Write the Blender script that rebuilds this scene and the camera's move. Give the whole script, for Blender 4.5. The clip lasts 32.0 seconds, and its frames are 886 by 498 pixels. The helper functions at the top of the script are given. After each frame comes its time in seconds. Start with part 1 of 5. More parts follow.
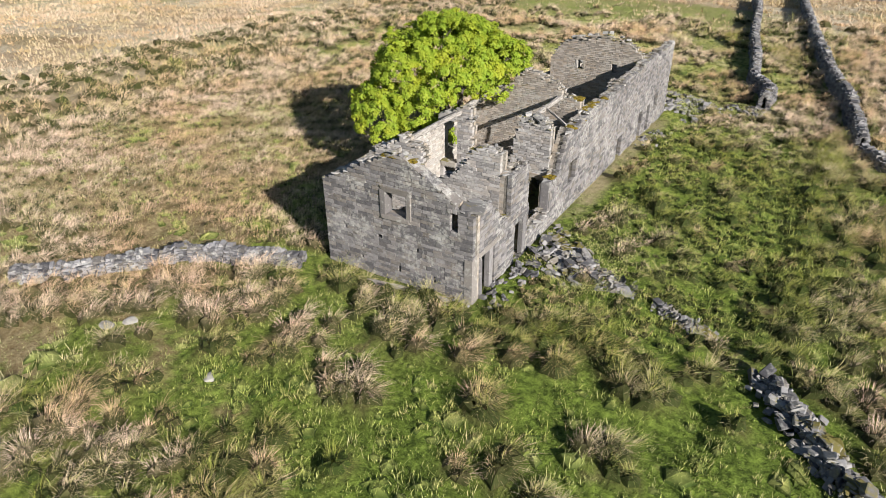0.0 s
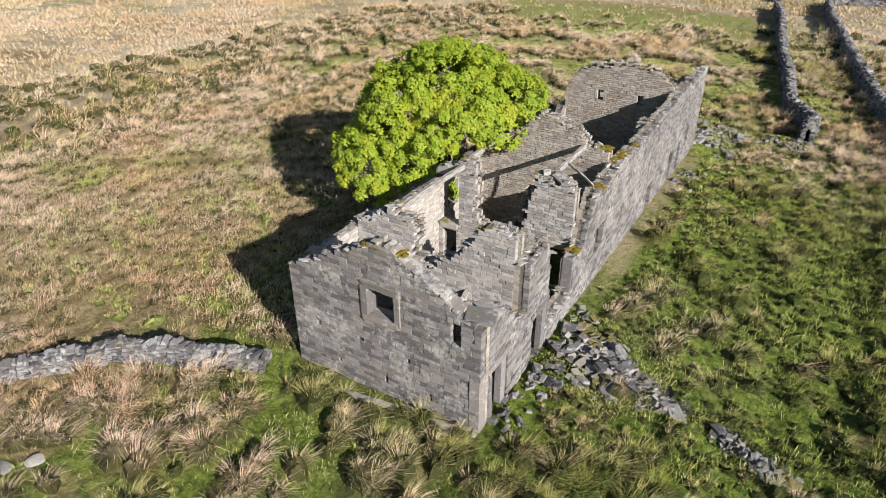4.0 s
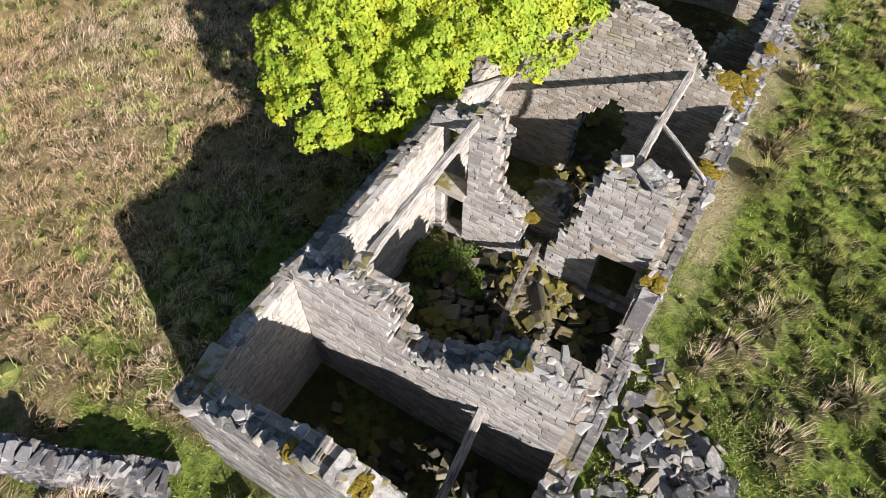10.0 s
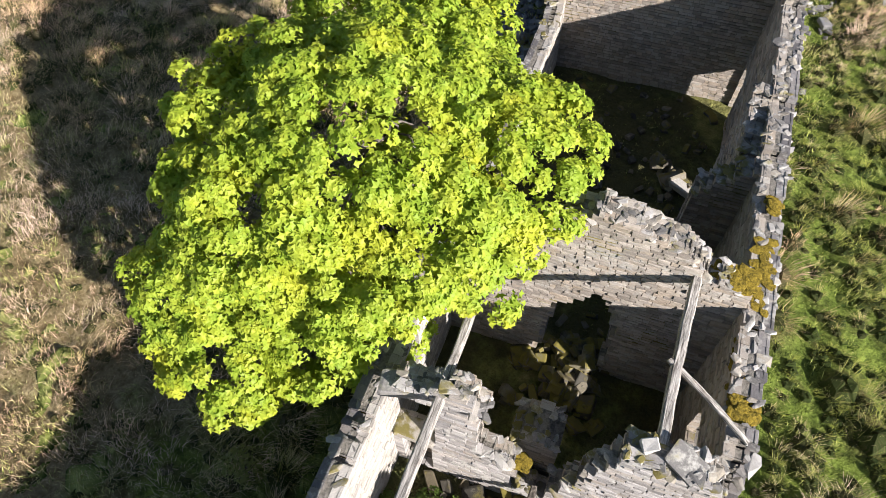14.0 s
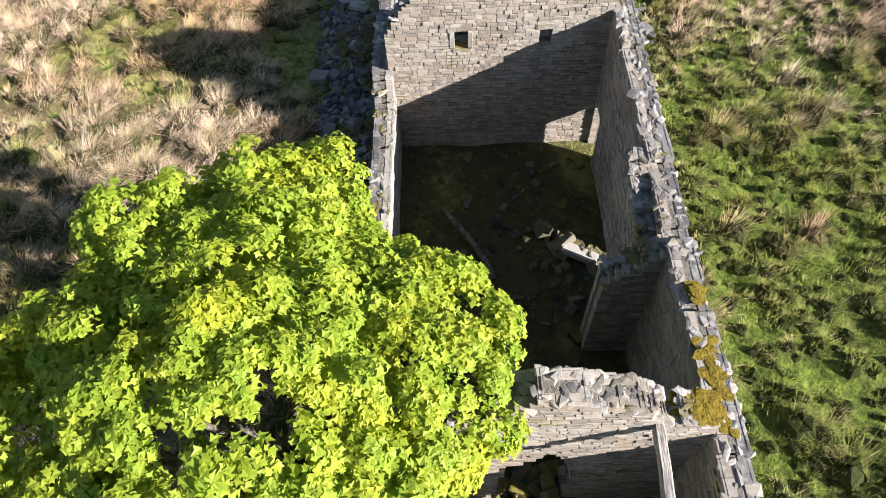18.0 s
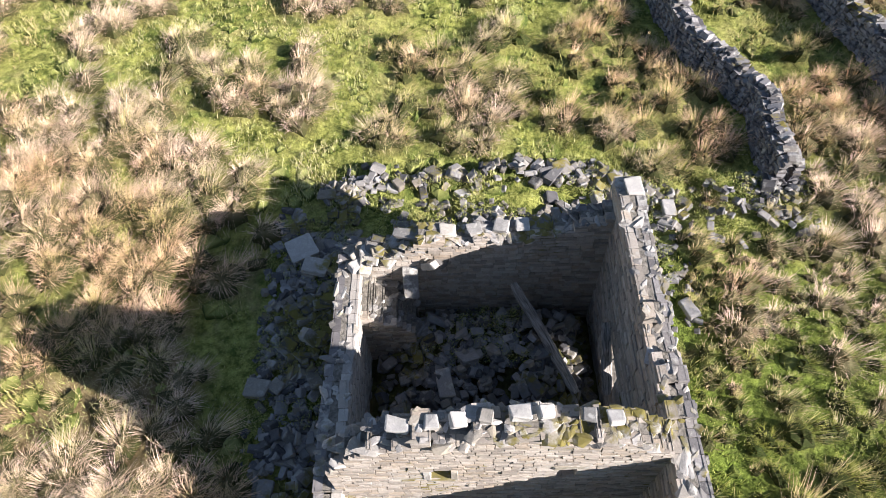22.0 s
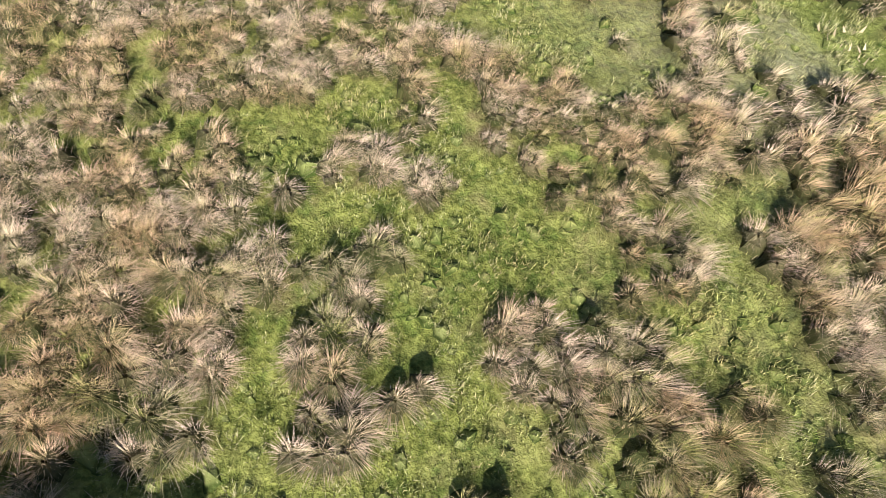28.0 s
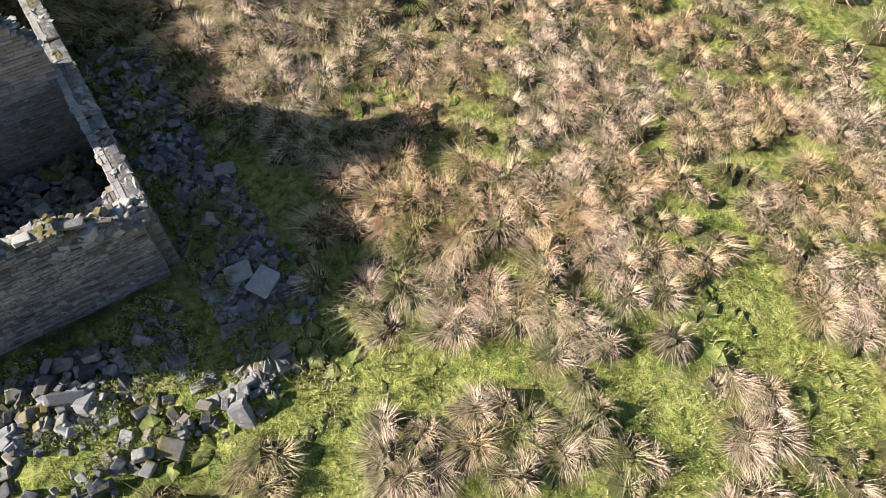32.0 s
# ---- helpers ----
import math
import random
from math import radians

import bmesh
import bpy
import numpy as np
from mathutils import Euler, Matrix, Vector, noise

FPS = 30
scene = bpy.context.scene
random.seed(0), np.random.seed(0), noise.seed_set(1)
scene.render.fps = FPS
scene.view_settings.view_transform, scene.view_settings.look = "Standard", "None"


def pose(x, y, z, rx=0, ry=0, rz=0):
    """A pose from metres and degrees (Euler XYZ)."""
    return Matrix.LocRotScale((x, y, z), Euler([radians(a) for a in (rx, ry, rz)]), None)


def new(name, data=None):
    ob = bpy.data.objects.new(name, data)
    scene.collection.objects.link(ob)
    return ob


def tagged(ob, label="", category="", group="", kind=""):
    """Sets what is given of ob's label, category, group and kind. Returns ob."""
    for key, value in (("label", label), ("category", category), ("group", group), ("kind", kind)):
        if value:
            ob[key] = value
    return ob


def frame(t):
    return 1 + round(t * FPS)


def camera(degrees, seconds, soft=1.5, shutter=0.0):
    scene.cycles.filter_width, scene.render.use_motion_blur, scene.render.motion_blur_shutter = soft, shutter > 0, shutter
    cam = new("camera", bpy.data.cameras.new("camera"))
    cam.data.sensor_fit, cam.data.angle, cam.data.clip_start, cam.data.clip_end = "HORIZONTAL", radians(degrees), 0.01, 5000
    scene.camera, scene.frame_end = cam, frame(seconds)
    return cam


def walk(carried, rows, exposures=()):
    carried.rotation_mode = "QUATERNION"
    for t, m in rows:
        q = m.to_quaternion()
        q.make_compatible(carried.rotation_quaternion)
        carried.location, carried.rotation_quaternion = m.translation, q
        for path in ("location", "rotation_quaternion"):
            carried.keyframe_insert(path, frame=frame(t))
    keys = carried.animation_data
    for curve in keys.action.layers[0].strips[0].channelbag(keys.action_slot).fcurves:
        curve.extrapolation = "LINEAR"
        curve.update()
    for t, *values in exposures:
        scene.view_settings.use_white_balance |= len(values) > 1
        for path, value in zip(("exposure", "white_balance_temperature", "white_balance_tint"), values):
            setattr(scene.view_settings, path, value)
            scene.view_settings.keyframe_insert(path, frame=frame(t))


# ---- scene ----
cam = camera(68.9, 32.0, soft=0.75)
METRES, EYE, TILT, LEAN, TURN = 70.0, 16.66, 0.0, 0.0, 30.8
ROWS = [
    (0.0, 0.0, 0.0, 0.0, -0.05, -29.09, 0.09),
    (0.5, 0.0001, 0.0058, 0.0003, -0.07, -29.13, 0.1),
    (1.0, 0.0001, 0.0141, 0.0007, -0.07, -29.15, 0.08),
    (1.5, 0.0003, 0.0241, 0.0013, -0.08, -29.17, 0.09),
    (2.0, 0.0008, 0.037, 0.0017, -0.07, -29.19, 0.08),
    (2.5, 0.0009, 0.0517, 0.0023, -0.06, -29.21, 0.07),
    (3.0, 0.0009, 0.068, 0.0028, -0.05, -29.22, 0.07),
    (3.5, 0.0008, 0.0848, 0.0035, -0.04, -29.22, 0.09),
    (5.5, 0.0011, 0.1571, 0.0069, -0.04, -29.08, 0.05),
    (6.0, 0.0013, 0.1759, 0.008, -0.03, -23.57, 0.02),
    (6.5, 0.0015, 0.1936, 0.0082, -0.03, -18.49, 0.02),
    (7.0, 0.0018, 0.2109, 0.0089, -0.03, -21.07, 0.02),
    (7.5, 0.0021, 0.2283, 0.0101, -0.04, -24.74, 0.01),
    (8.0, 0.0027, 0.2453, 0.011, -0.02, -29.6, -0.02),
    (8.5, 0.0026, 0.2611, 0.0116, -0.0, -36.9, -0.02),
    (9.0, 0.0023, 0.2767, 0.0122, 0.01, -43.6, -0.0),
    (9.5, 0.002, 0.2922, 0.013, 0.02, -49.03, 0.03),
    (10.0, 0.0016, 0.3078, 0.0139, 0.04, -54.3, 0.05),
    (10.5, 0.0009, 0.3232, 0.0146, 0.02, -55.87, 0.01),
    (11.0, 0.0004, 0.3383, 0.0157, 0.02, -55.88, 0.04),
    (11.5, 0.0002, 0.3528, 0.0164, 0.05, -55.78, 0.09),
    (12.0, 0.0009, 0.3675, 0.0172, -0.02, -55.75, 0.1),
    (12.5, 0.0021, 0.3816, 0.018, -0.88, -55.79, 0.21),
    (13.0, 0.0031, 0.394, 0.0185, -3.72, -55.78, 0.53),
    (13.5, 0.0041, 0.4053, 0.0188, -7.92, -55.79, 0.86),
    (14.0, 0.0052, 0.4154, 0.0192, -10.61, -55.81, 1.07),
    (14.5, 0.0063, 0.4245, 0.0194, -13.49, -55.83, 1.24),
    (15.0, 0.0078, 0.4331, 0.0196, -17.39, -55.94, 1.45),
    (15.5, 0.0094, 0.4404, 0.0197, -21.4, -55.97, 1.79),
    (17.5, 0.0191, 0.4684, 0.0199, -31.39, -56.19, 2.29),
    (18.0, 0.0237, 0.4778, 0.0201, -31.36, -56.17, 2.25),
    (18.5, 0.0309, 0.4907, 0.0207, -31.4, -56.12, 2.25),
    (19.0, 0.0409, 0.5073, 0.0219, -31.42, -56.12, 2.25),
    (19.5, 0.0535, 0.5268, 0.0233, -31.42, -56.09, 2.2),
    (20.0, 0.0666, 0.546, 0.0244, -31.41, -55.96, 2.18),
    (20.5, 0.0795, 0.5647, 0.0257, -31.38, -55.91, 2.16),
    (21.0, 0.0929, 0.5833, 0.0271, -31.38, -55.79, 2.11),
    (21.5, 0.1066, 0.6022, 0.0284, -31.4, -55.68, 2.09),
    (22.0, 0.1205, 0.6215, 0.0297, -31.42, -55.64, 2.04),
    (22.5, 0.1348, 0.6408, 0.0313, -31.41, -55.58, 2.05),
    (23.0, 0.1492, 0.6605, 0.033, -31.41, -55.56, 2.02),
    (23.5, 0.1637, 0.6801, 0.0345, -31.4, -55.52, 2.02),
    (24.0, 0.1777, 0.6994, 0.0362, -31.37, -55.48, 1.94),
    (24.5, 0.1911, 0.7186, 0.0375, -31.02, -55.4, 1.87),
    (25.0, 0.2041, 0.7379, 0.0386, -26.44, -55.22, 1.39),
    (25.5, 0.2172, 0.7569, 0.0399, -18.21, -55.07, 0.75),
    (27.5, 0.2554, 0.8308, 0.0458, 23.06, -55.9, -1.86),
    (28.0, 0.2593, 0.8463, 0.0463, 33.72, -56.26, -2.47),
    (28.5, 0.261, 0.8604, 0.0465, 43.97, -56.61, -3.05),
    (29.0, 0.2606, 0.8728, 0.0465, 54.12, -57.07, -3.55),
    (29.5, 0.2592, 0.8837, 0.0462, 64.33, -57.49, -3.91),
    (30.0, 0.2553, 0.8935, 0.0469, 74.53, -58.18, -4.13),
    (30.5, 0.252, 0.9017, 0.0464, 84.75, -58.63, -4.3),
    (31.0, 0.2475, 0.9079, 0.0463, 94.98, -59.19, -4.35),
    (31.5, 0.242, 0.9123, 0.0464, 105.23, -59.78, -4.32),
    (32.0, 0.2361, 0.9158, 0.0461, 115.47, -60.26, -4.12),
]
EXPOSURE = [(0, 0.82, 6500, 10), (3.5, 0.76, 6500, 12), (6, 0.78, 6500, 7), (7, 0.68, 6500, 7), (8, 0.67, 6500, 6), (9, 0.9, 6500, 9), (10, 1.07, 6500, 13), (13, 1.25, 6500, 13), (17, 1.4, 6500, 13), (20, 1.5, 6500, 13), (22, 1.6, 6500, 15), (24, 1.58, 6500, 17), (25, 1.42, 6500, 16), (28, 1.05, 6500, 5), (29, 1.07, 6500, 3), (30, 1.15, 6500, 3), (31, 1.31, 6500, 8), (32, 1.42, 6500, 10)]
walk(cam, [(t, pose(0, 0, EYE, TILT, LEAN, TURN) @ pose(METRES * x, METRES * y, METRES * z, 90 + pitch, roll, yaw)) for t, x, y, z, yaw, pitch, roll in ROWS], EXPOSURE)

# ---- light ----
SUN = Vector((-2.0, 0.95, -1.0)).normalized()      # the way the sunlight travels
world = bpy.data.worlds.new("sky")
scene.world = world
world.use_nodes = True
wn = world.node_tree.nodes
sky = wn.new("ShaderNodeTexSky")
sky.sky_type = "NISHITA"
sky.sun_disc = False
sky.sun_elevation = math.asin(-SUN.z)
sky.sun_rotation = math.atan2(-SUN.x, -SUN.y)
sky.altitude = 300
sky.dust_density = 0.3
wn["Background"].inputs[1].default_value = 0.05
world.node_tree.links.new(sky.outputs[0], wn["Background"].inputs[0])
lamp = bpy.data.lights.new("sun", "SUN")
lamp.energy, lamp.angle, lamp.color = 5.0, radians(0.55), (1.0, 0.95, 0.90)
sun = new("sun", lamp)
sun.rotation_mode = "QUATERNION"
sun.rotation_quaternion = SUN.to_track_quat("-Z", "Y")

rng = np.random.default_rng(7)
GROUND = 1.3


# ---- materials ----
class Nodes:
    """A small help for writing node materials."""

    def __init__(self, name, rough=0.9, spec=0.2):
        self.m = bpy.data.materials.new(name)
        self.m.use_nodes = True
        self.t = self.m.node_tree
        self.b = self.t.nodes["Principled BSDF"]
        self.b.inputs["Roughness"].default_value = rough
        self.b.inputs["Specular IOR Level"].default_value = spec

    def put(self, kind, **values):
        n = self.t.nodes.new(kind)
        for k, v in values.items():
            if k == "operation":
                n.operation = v
            elif k == "blend":
                n.blend_type = v
            elif k == "data":
                n.data_type = v
            elif k == "attribute":
                n.attribute_name = v
        return n

    def link(self, a, b):
        self.t.links.new(a, b)

    def value(self, x, socket):
        if isinstance(x, (int, float)):
            socket.default_value = x
        elif isinstance(x, tuple):
            socket.default_value = (*x, 1.0) if len(x) == 3 and len(socket.default_value) == 4 else x
        else:
            self.link(x, socket)

    def math(self, op, a, b=0.0, c=0.0):
        n = self.put("ShaderNodeMath", operation=op)
        for i, x in enumerate((a, b, c)):
            self.value(x, n.inputs[i])
        return n.outputs[0]

    def noise(self, scale, detail=4.0, rough=0.55, where=None, lift=0.0):
        n = self.put("ShaderNodeTexNoise")
        n.inputs["Scale"].default_value = scale
        n.inputs["Detail"].default_value = detail
        n.inputs["Roughness"].default_value = rough
        n.inputs["Distortion"].default_value = lift
        self.link(where or self.place(), n.inputs["Vector"])
        return n.outputs[0]

    def place(self):
        return self.put("ShaderNodeNewGeometry").outputs["Position"]

    def ramp(self, x, lo, hi):
        n = self.put("ShaderNodeMapRange")
        n.interpolation_type = "SMOOTHSTEP"
        self.value(x, n.inputs[0])
        n.inputs[1].default_value, n.inputs[2].default_value = lo, hi
        return n.outputs[0]

    def mix(self, f, a, b, blend="MIX"):
        n = self.put("ShaderNodeMix", data="RGBA", blend=blend)
        self.value(f, n.inputs[0])
        self.value(a, n.inputs[6])
        self.value(b, n.inputs[7])
        return n.outputs[2]

    def bump(self, height, strength, distance):
        n = self.put("ShaderNodeBump")
        n.inputs["Strength"].default_value = strength
        n.inputs["Distance"].default_value = distance
        self.link(height, n.inputs["Height"])
        self.link(n.outputs[0], self.b.inputs["Normal"])

    def random(self):
        a = self.put("ShaderNodeObjectInfo").outputs["Random"]
        b = self.put("ShaderNodeNewGeometry").outputs["Random Per Island"]
        return self.math("FRACT", self.math("ADD", a, b))

    def up(self):
        n = self.put("ShaderNodeSeparateXYZ")
        self.link(self.put("ShaderNodeNewGeometry").outputs["Normal"], n.inputs[0])
        return n.outputs[2]

    def colour(self, c):
        self.value(c, self.b.inputs["Base Color"])
        return self.m


def stone_material(name, dark, light, warm, moss, pale):
    """Weathered gritstone: every stone has its own tone; grain, soot, pale lichen, and moss on what faces up."""
    n = Nodes(name, 0.92, 0.15)
    r = n.random()
    big, mid, fine = n.noise(0.7, 3), n.noise(5.0, 5, 0.65), n.noise(38.0, 3, 0.7)
    c = n.mix(n.ramp(r, 0.0, 1.0), dark, light)
    c = n.mix(n.math("MULTIPLY", n.ramp(n.math("FRACT", n.math("MULTIPLY", r, 7.3)), 0.5, 1.0), 0.6), c, warm)
    c = n.mix(n.math("MULTIPLY", n.ramp(mid, 0.35, 0.7), 0.45), c, (0.42, 0.40, 0.37), "MULTIPLY")
    c = n.mix(n.math("MULTIPLY", n.ramp(fine, 0.3, 0.75), 0.5), c, (1.5, 1.48, 1.45), "MULTIPLY")
    c = n.mix(n.math("MULTIPLY", n.ramp(n.math("ADD", mid, n.math("MULTIPLY", big, 0.6)), 0.80, 1.0), pale), c, (0.50, 0.49, 0.45))
    up = n.ramp(n.up(), 0.35, 0.8)
    patch = n.ramp(n.math("ADD", n.noise(0.45, 4, 0.6), n.math("MULTIPLY", mid, 0.3)), 0.74 - moss, 0.84 - moss)
    c = n.mix(n.math("MULTIPLY", n.math("MULTIPLY", up, patch), 0.9), c, n.mix(mid, (0.08, 0.085, 0.018), (0.22, 0.17, 0.035)))
    n.bump(n.math("ADD", n.math("MULTIPLY", mid, 0.7), n.math("MULTIPLY", fine, 0.4)), 0.7, 0.03)
    return n.colour(c)


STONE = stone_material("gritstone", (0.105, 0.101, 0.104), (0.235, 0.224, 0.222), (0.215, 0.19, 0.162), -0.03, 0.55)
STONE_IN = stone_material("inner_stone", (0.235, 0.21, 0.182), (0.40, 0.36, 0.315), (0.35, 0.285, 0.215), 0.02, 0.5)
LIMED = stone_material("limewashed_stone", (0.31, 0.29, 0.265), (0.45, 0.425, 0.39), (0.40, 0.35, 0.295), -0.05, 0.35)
# paler stone tone, used on the south faces of cross walls 1 and 2
STONE_SOUTH = stone_material("south_face_stone", (0.23, 0.22, 0.213), (0.43, 0.41, 0.395), (0.36, 0.315, 0.265), 0.0, 0.7)
STONE_TOP = stone_material("crest_stone", (0.13, 0.125, 0.12), (0.40, 0.385, 0.365), (0.32, 0.28, 0.21), 0.07, 0.7)
RUBBLE = stone_material("fallen_stone", (0.07, 0.069, 0.073), (0.28, 0.273, 0.27), (0.24, 0.21, 0.16), 0.05, 0.4)
PALE_STONE = stone_material("pale_stone", (0.20, 0.195, 0.187), (0.42, 0.41, 0.39), (0.36, 0.33, 0.28), -0.06, 0.8)
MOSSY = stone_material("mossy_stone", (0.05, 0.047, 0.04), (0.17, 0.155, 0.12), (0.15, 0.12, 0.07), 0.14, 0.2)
DRY = stone_material("walling_stone", (0.075, 0.074, 0.08), (0.25, 0.245, 0.25), (0.2, 0.18, 0.15), -0.02, 0.6)


def mortar_material():
    n = Nodes("rubble_core", 0.97, 0.1)
    a, b = n.noise(9.0, 5, 0.7), n.noise(1.2, 3)
    c = n.mix(n.ramp(a, 0.3, 0.7), (0.10, 0.092, 0.075), (0.29, 0.265, 0.225))
    c = n.mix(n.math("MULTIPLY", b, 0.5), c, (0.16, 0.15, 0.14))
    n.bump(a, 0.9, 0.05)
    return n.colour(c)


CORE = mortar_material()


def timber_material():
    n = Nodes("weathered_timber", 0.85, 0.15)
    w = n.put("ShaderNodeTexCoord").outputs["Object"]
    s = n.put("ShaderNodeMapping")
    s.inputs["Scale"].default_value = (1.2, 14, 14)
    n.link(w, s.inputs[0])
    g = n.noise(2.2, 6, 0.65, s.outputs[0], 0.5)
    c = n.mix(n.ramp(g, 0.3, 0.68), (0.09, 0.078, 0.068), (0.48, 0.45, 0.41))
    n.bump(g, 0.8, 0.02)
    return n.colour(c)


TIMBER = timber_material()


def ground_material():
    """Short green turf, straw-coloured dead grass and a darker floor indoors; heather on the far slope."""
    n = Nodes("moor_turf", 0.95, 0.1)
    p = n.place()
    xyz = n.put("ShaderNodeSeparateXYZ")
    n.link(p, xyz.inputs[0])
    x, y = xyz.outputs[0], xyz.outputs[1]
    big, mid, fine, tiny = n.noise(0.055, 4, 0.6), n.noise(0.45, 5, 0.6), n.noise(3.2, 5, 0.7), n.noise(16.0, 4, 0.7)
    green = n.mix(n.ramp(fine, 0.3, 0.7), (0.115, 0.145, 0.030), (0.54, 0.56, 0.16))
    green = n.mix(n.math("MULTIPLY", n.ramp(mid, 0.45, 0.7), 0.6), green, (0.54, 0.50, 0.20))
    # dark green patches: lush growth, with the hollows' shade put into the colour
    green = n.mix(n.math("MULTIPLY", n.ramp(n.noise(1.1, 3, 0.6), 0.50, 0.64), 0.65), green, n.mix(n.ramp(fine, 0.3, 0.7), (0.05, 0.09, 0.02), (0.21, 0.31, 0.065)))
    lush = n.mix(n.ramp(fine, 0.3, 0.7), (0.07, 0.105, 0.02), (0.27, 0.37, 0.065))
    green = n.mix(n.math("MULTIPLY", n.ramp(n.math("ADD", y, n.math("MULTIPLY", mid, 20.0)), 52.0, 34.0), 0.85), green, lush)
    green = n.mix(n.math("MULTIPLY", n.math("MULTIPLY", n.ramp(x, -12.0, -9.0), n.ramp(y, 58.0, 48.0)), 0.9), green, lush)
    straw = n.mix(n.ramp(fine, 0.3, 0.72), (0.24, 0.165, 0.09), (0.55, 0.43, 0.29))
    straw = n.mix(n.math("MULTIPLY", n.ramp(big, 0.4, 0.62), 0.5), straw, (0.40, 0.26, 0.155))
    west = n.math("MULTIPLY", n.ramp(n.math("MULTIPLY", x, -1.0), 18.0, 28.0), n.ramp(y, 54.0, 45.0))
    far = n.ramp(y, 70.0, 98.0)
    farwest = n.ramp(n.math("MULTIPLY", x, -1.0), 46.0, 66.0)
    lean = n.math("ADD", n.math("ADD", n.math("MULTIPLY", west, 0.24), n.math("MULTIPLY", far, 0.16)), n.math("MULTIPLY", farwest, 0.10))
    dry = n.ramp(n.math("ADD", n.math("ADD", n.math("MULTIPLY", mid, 0.6), n.math("MULTIPLY", big, 0.4)), lean), 0.56, 0.70)
    c = n.mix(n.math("MULTIPLY", dry, 0.85), green, straw)
    pale = n.math("MULTIPLY", n.math("MAXIMUM", far, farwest), n.ramp(n.noise(0.03, 4, 0.65, None, 0.5), 0.32, 0.54))
    ex, ey = n.math("DIVIDE", n.math("ADD", x, 30.0), 24.0), n.math("DIVIDE", n.math("ADD", y, -99.0), 13.0)
    bowl = n.math("ADD", n.math("MULTIPLY", ex, ex), n.math("MULTIPLY", ey, ey))
    pale = n.math("MULTIPLY", pale, n.ramp(n.math("ADD", bowl, n.math("MULTIPLY", mid, 0.8)), 0.9, 1.6))
    c = n.mix(n.math("MULTIPLY", pale, 0.9), c, n.mix(n.ramp(n.noise(0.07, 5, 0.7), 0.50, 0.68), n.mix(n.ramp(n.noise(0.9, 6, 0.8), 0.3, 0.7), (0.50, 0.41, 0.29), (0.82, 0.73, 0.58)), (0.46, 0.45, 0.24)))
    c = n.mix(n.math("MULTIPLY", n.math("MULTIPLY", n.math("MAXIMUM", far, farwest), n.ramp(n.noise(0.055, 6, 0.72, None, 0.6), 0.47, 0.60)), 0.6), c, n.mix(n.noise(0.8, 5, 0.7), (0.24, 0.15, 0.085), (0.52, 0.37, 0.23)))
    c = n.mix(n.math("MULTIPLY", n.ramp(n.math("ADD", bowl, n.math("MULTIPLY", mid, 0.8)), 1.5, 0.8), 0.6), c, n.mix(fine, (0.20, 0.26, 0.06), (0.42, 0.47, 0.15)))
    # the turf mixed to a darker olive floor inside the ruin
    indoor = n.put("ShaderNodeAttribute", attribute="indoors").outputs["Fac"]
    c = n.mix(n.math("MULTIPLY", indoor, n.ramp(mid, 0.75, 0.45)), c, n.mix(fine, (0.06, 0.06, 0.03), (0.19, 0.18, 0.085)))
    foot = n.math("MULTIPLY", n.math("MULTIPLY", n.ramp(x, -9.1, -10.0), n.ramp(x, -11.2, -10.8)), n.math("MULTIPLY", n.ramp(y, 26.0, 30.0), n.ramp(y, 52.0, 47.0)))
    c = n.mix(n.math("MULTIPLY", foot, n.ramp(mid, 0.3, 0.6)), c, n.mix(fine, (0.30, 0.25, 0.13), (0.60, 0.52, 0.33)))
    # turf darkened under each tussock: litter and painted shade in one colour
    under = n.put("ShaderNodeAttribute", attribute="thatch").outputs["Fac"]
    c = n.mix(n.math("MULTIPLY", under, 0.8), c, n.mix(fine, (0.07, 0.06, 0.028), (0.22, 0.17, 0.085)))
    c = n.mix(n.math("MULTIPLY", n.ramp(tiny, 0.35, 0.65), 0.55), n.mix(1.0, c, (0.66, 0.66, 0.6), "MULTIPLY"), c)
    # the far slope: pale bents along its foot, heather above
    s = n.math("ADD", n.math("MULTIPLY", n.math("ADD", x, 190.0), -0.753), n.math("MULTIPLY", n.math("ADD", y, -100.0), 0.659))
    wob = n.math("MULTIPLY", n.math("SUBTRACT", n.noise(0.018, 9, 0.70), 0.5), 240.0)
    edge = n.math("ADD", s, wob)
    bents = n.mix(n.ramp(n.noise(0.35, 6, 0.75), 0.3, 0.7), (0.48, 0.39, 0.28), (0.72, 0.63, 0.50))
    c = n.mix(n.math("MULTIPLY", n.ramp(edge, -55.0, -10.0), 0.85), c, bents)
    heather = n.mix(n.ramp(n.noise(0.05, 9, 0.78), 0.38, 0.62), (0.085, 0.05, 0.045), (0.22, 0.145, 0.115))
    heather = n.mix(n.ramp(n.noise(0.011, 8, 0.68, None, 0.8), 0.57, 0.62), heather, bents)
    length = n.math("ADD", n.math("MULTIPLY", n.math("ADD", x, 190.0), 0.659), n.math("MULTIPLY", n.math("ADD", y, -100.0), 0.753))
    russet = n.mix(n.ramp(n.noise(0.03, 5, 0.7), 0.4, 0.6), (0.30, 0.185, 0.115), bents)
    heather = n.mix(n.ramp(n.math("ADD", length, wob), 100.0, 180.0), heather, russet)
    c = n.mix(n.ramp(edge, 18.0, 30.0), c, heather)
    n.bump(n.math("ADD", n.math("MULTIPLY", fine, 1.2), n.math("MULTIPLY", tiny, 0.35)), 1.0, 0.22)
    return n.colour(c)


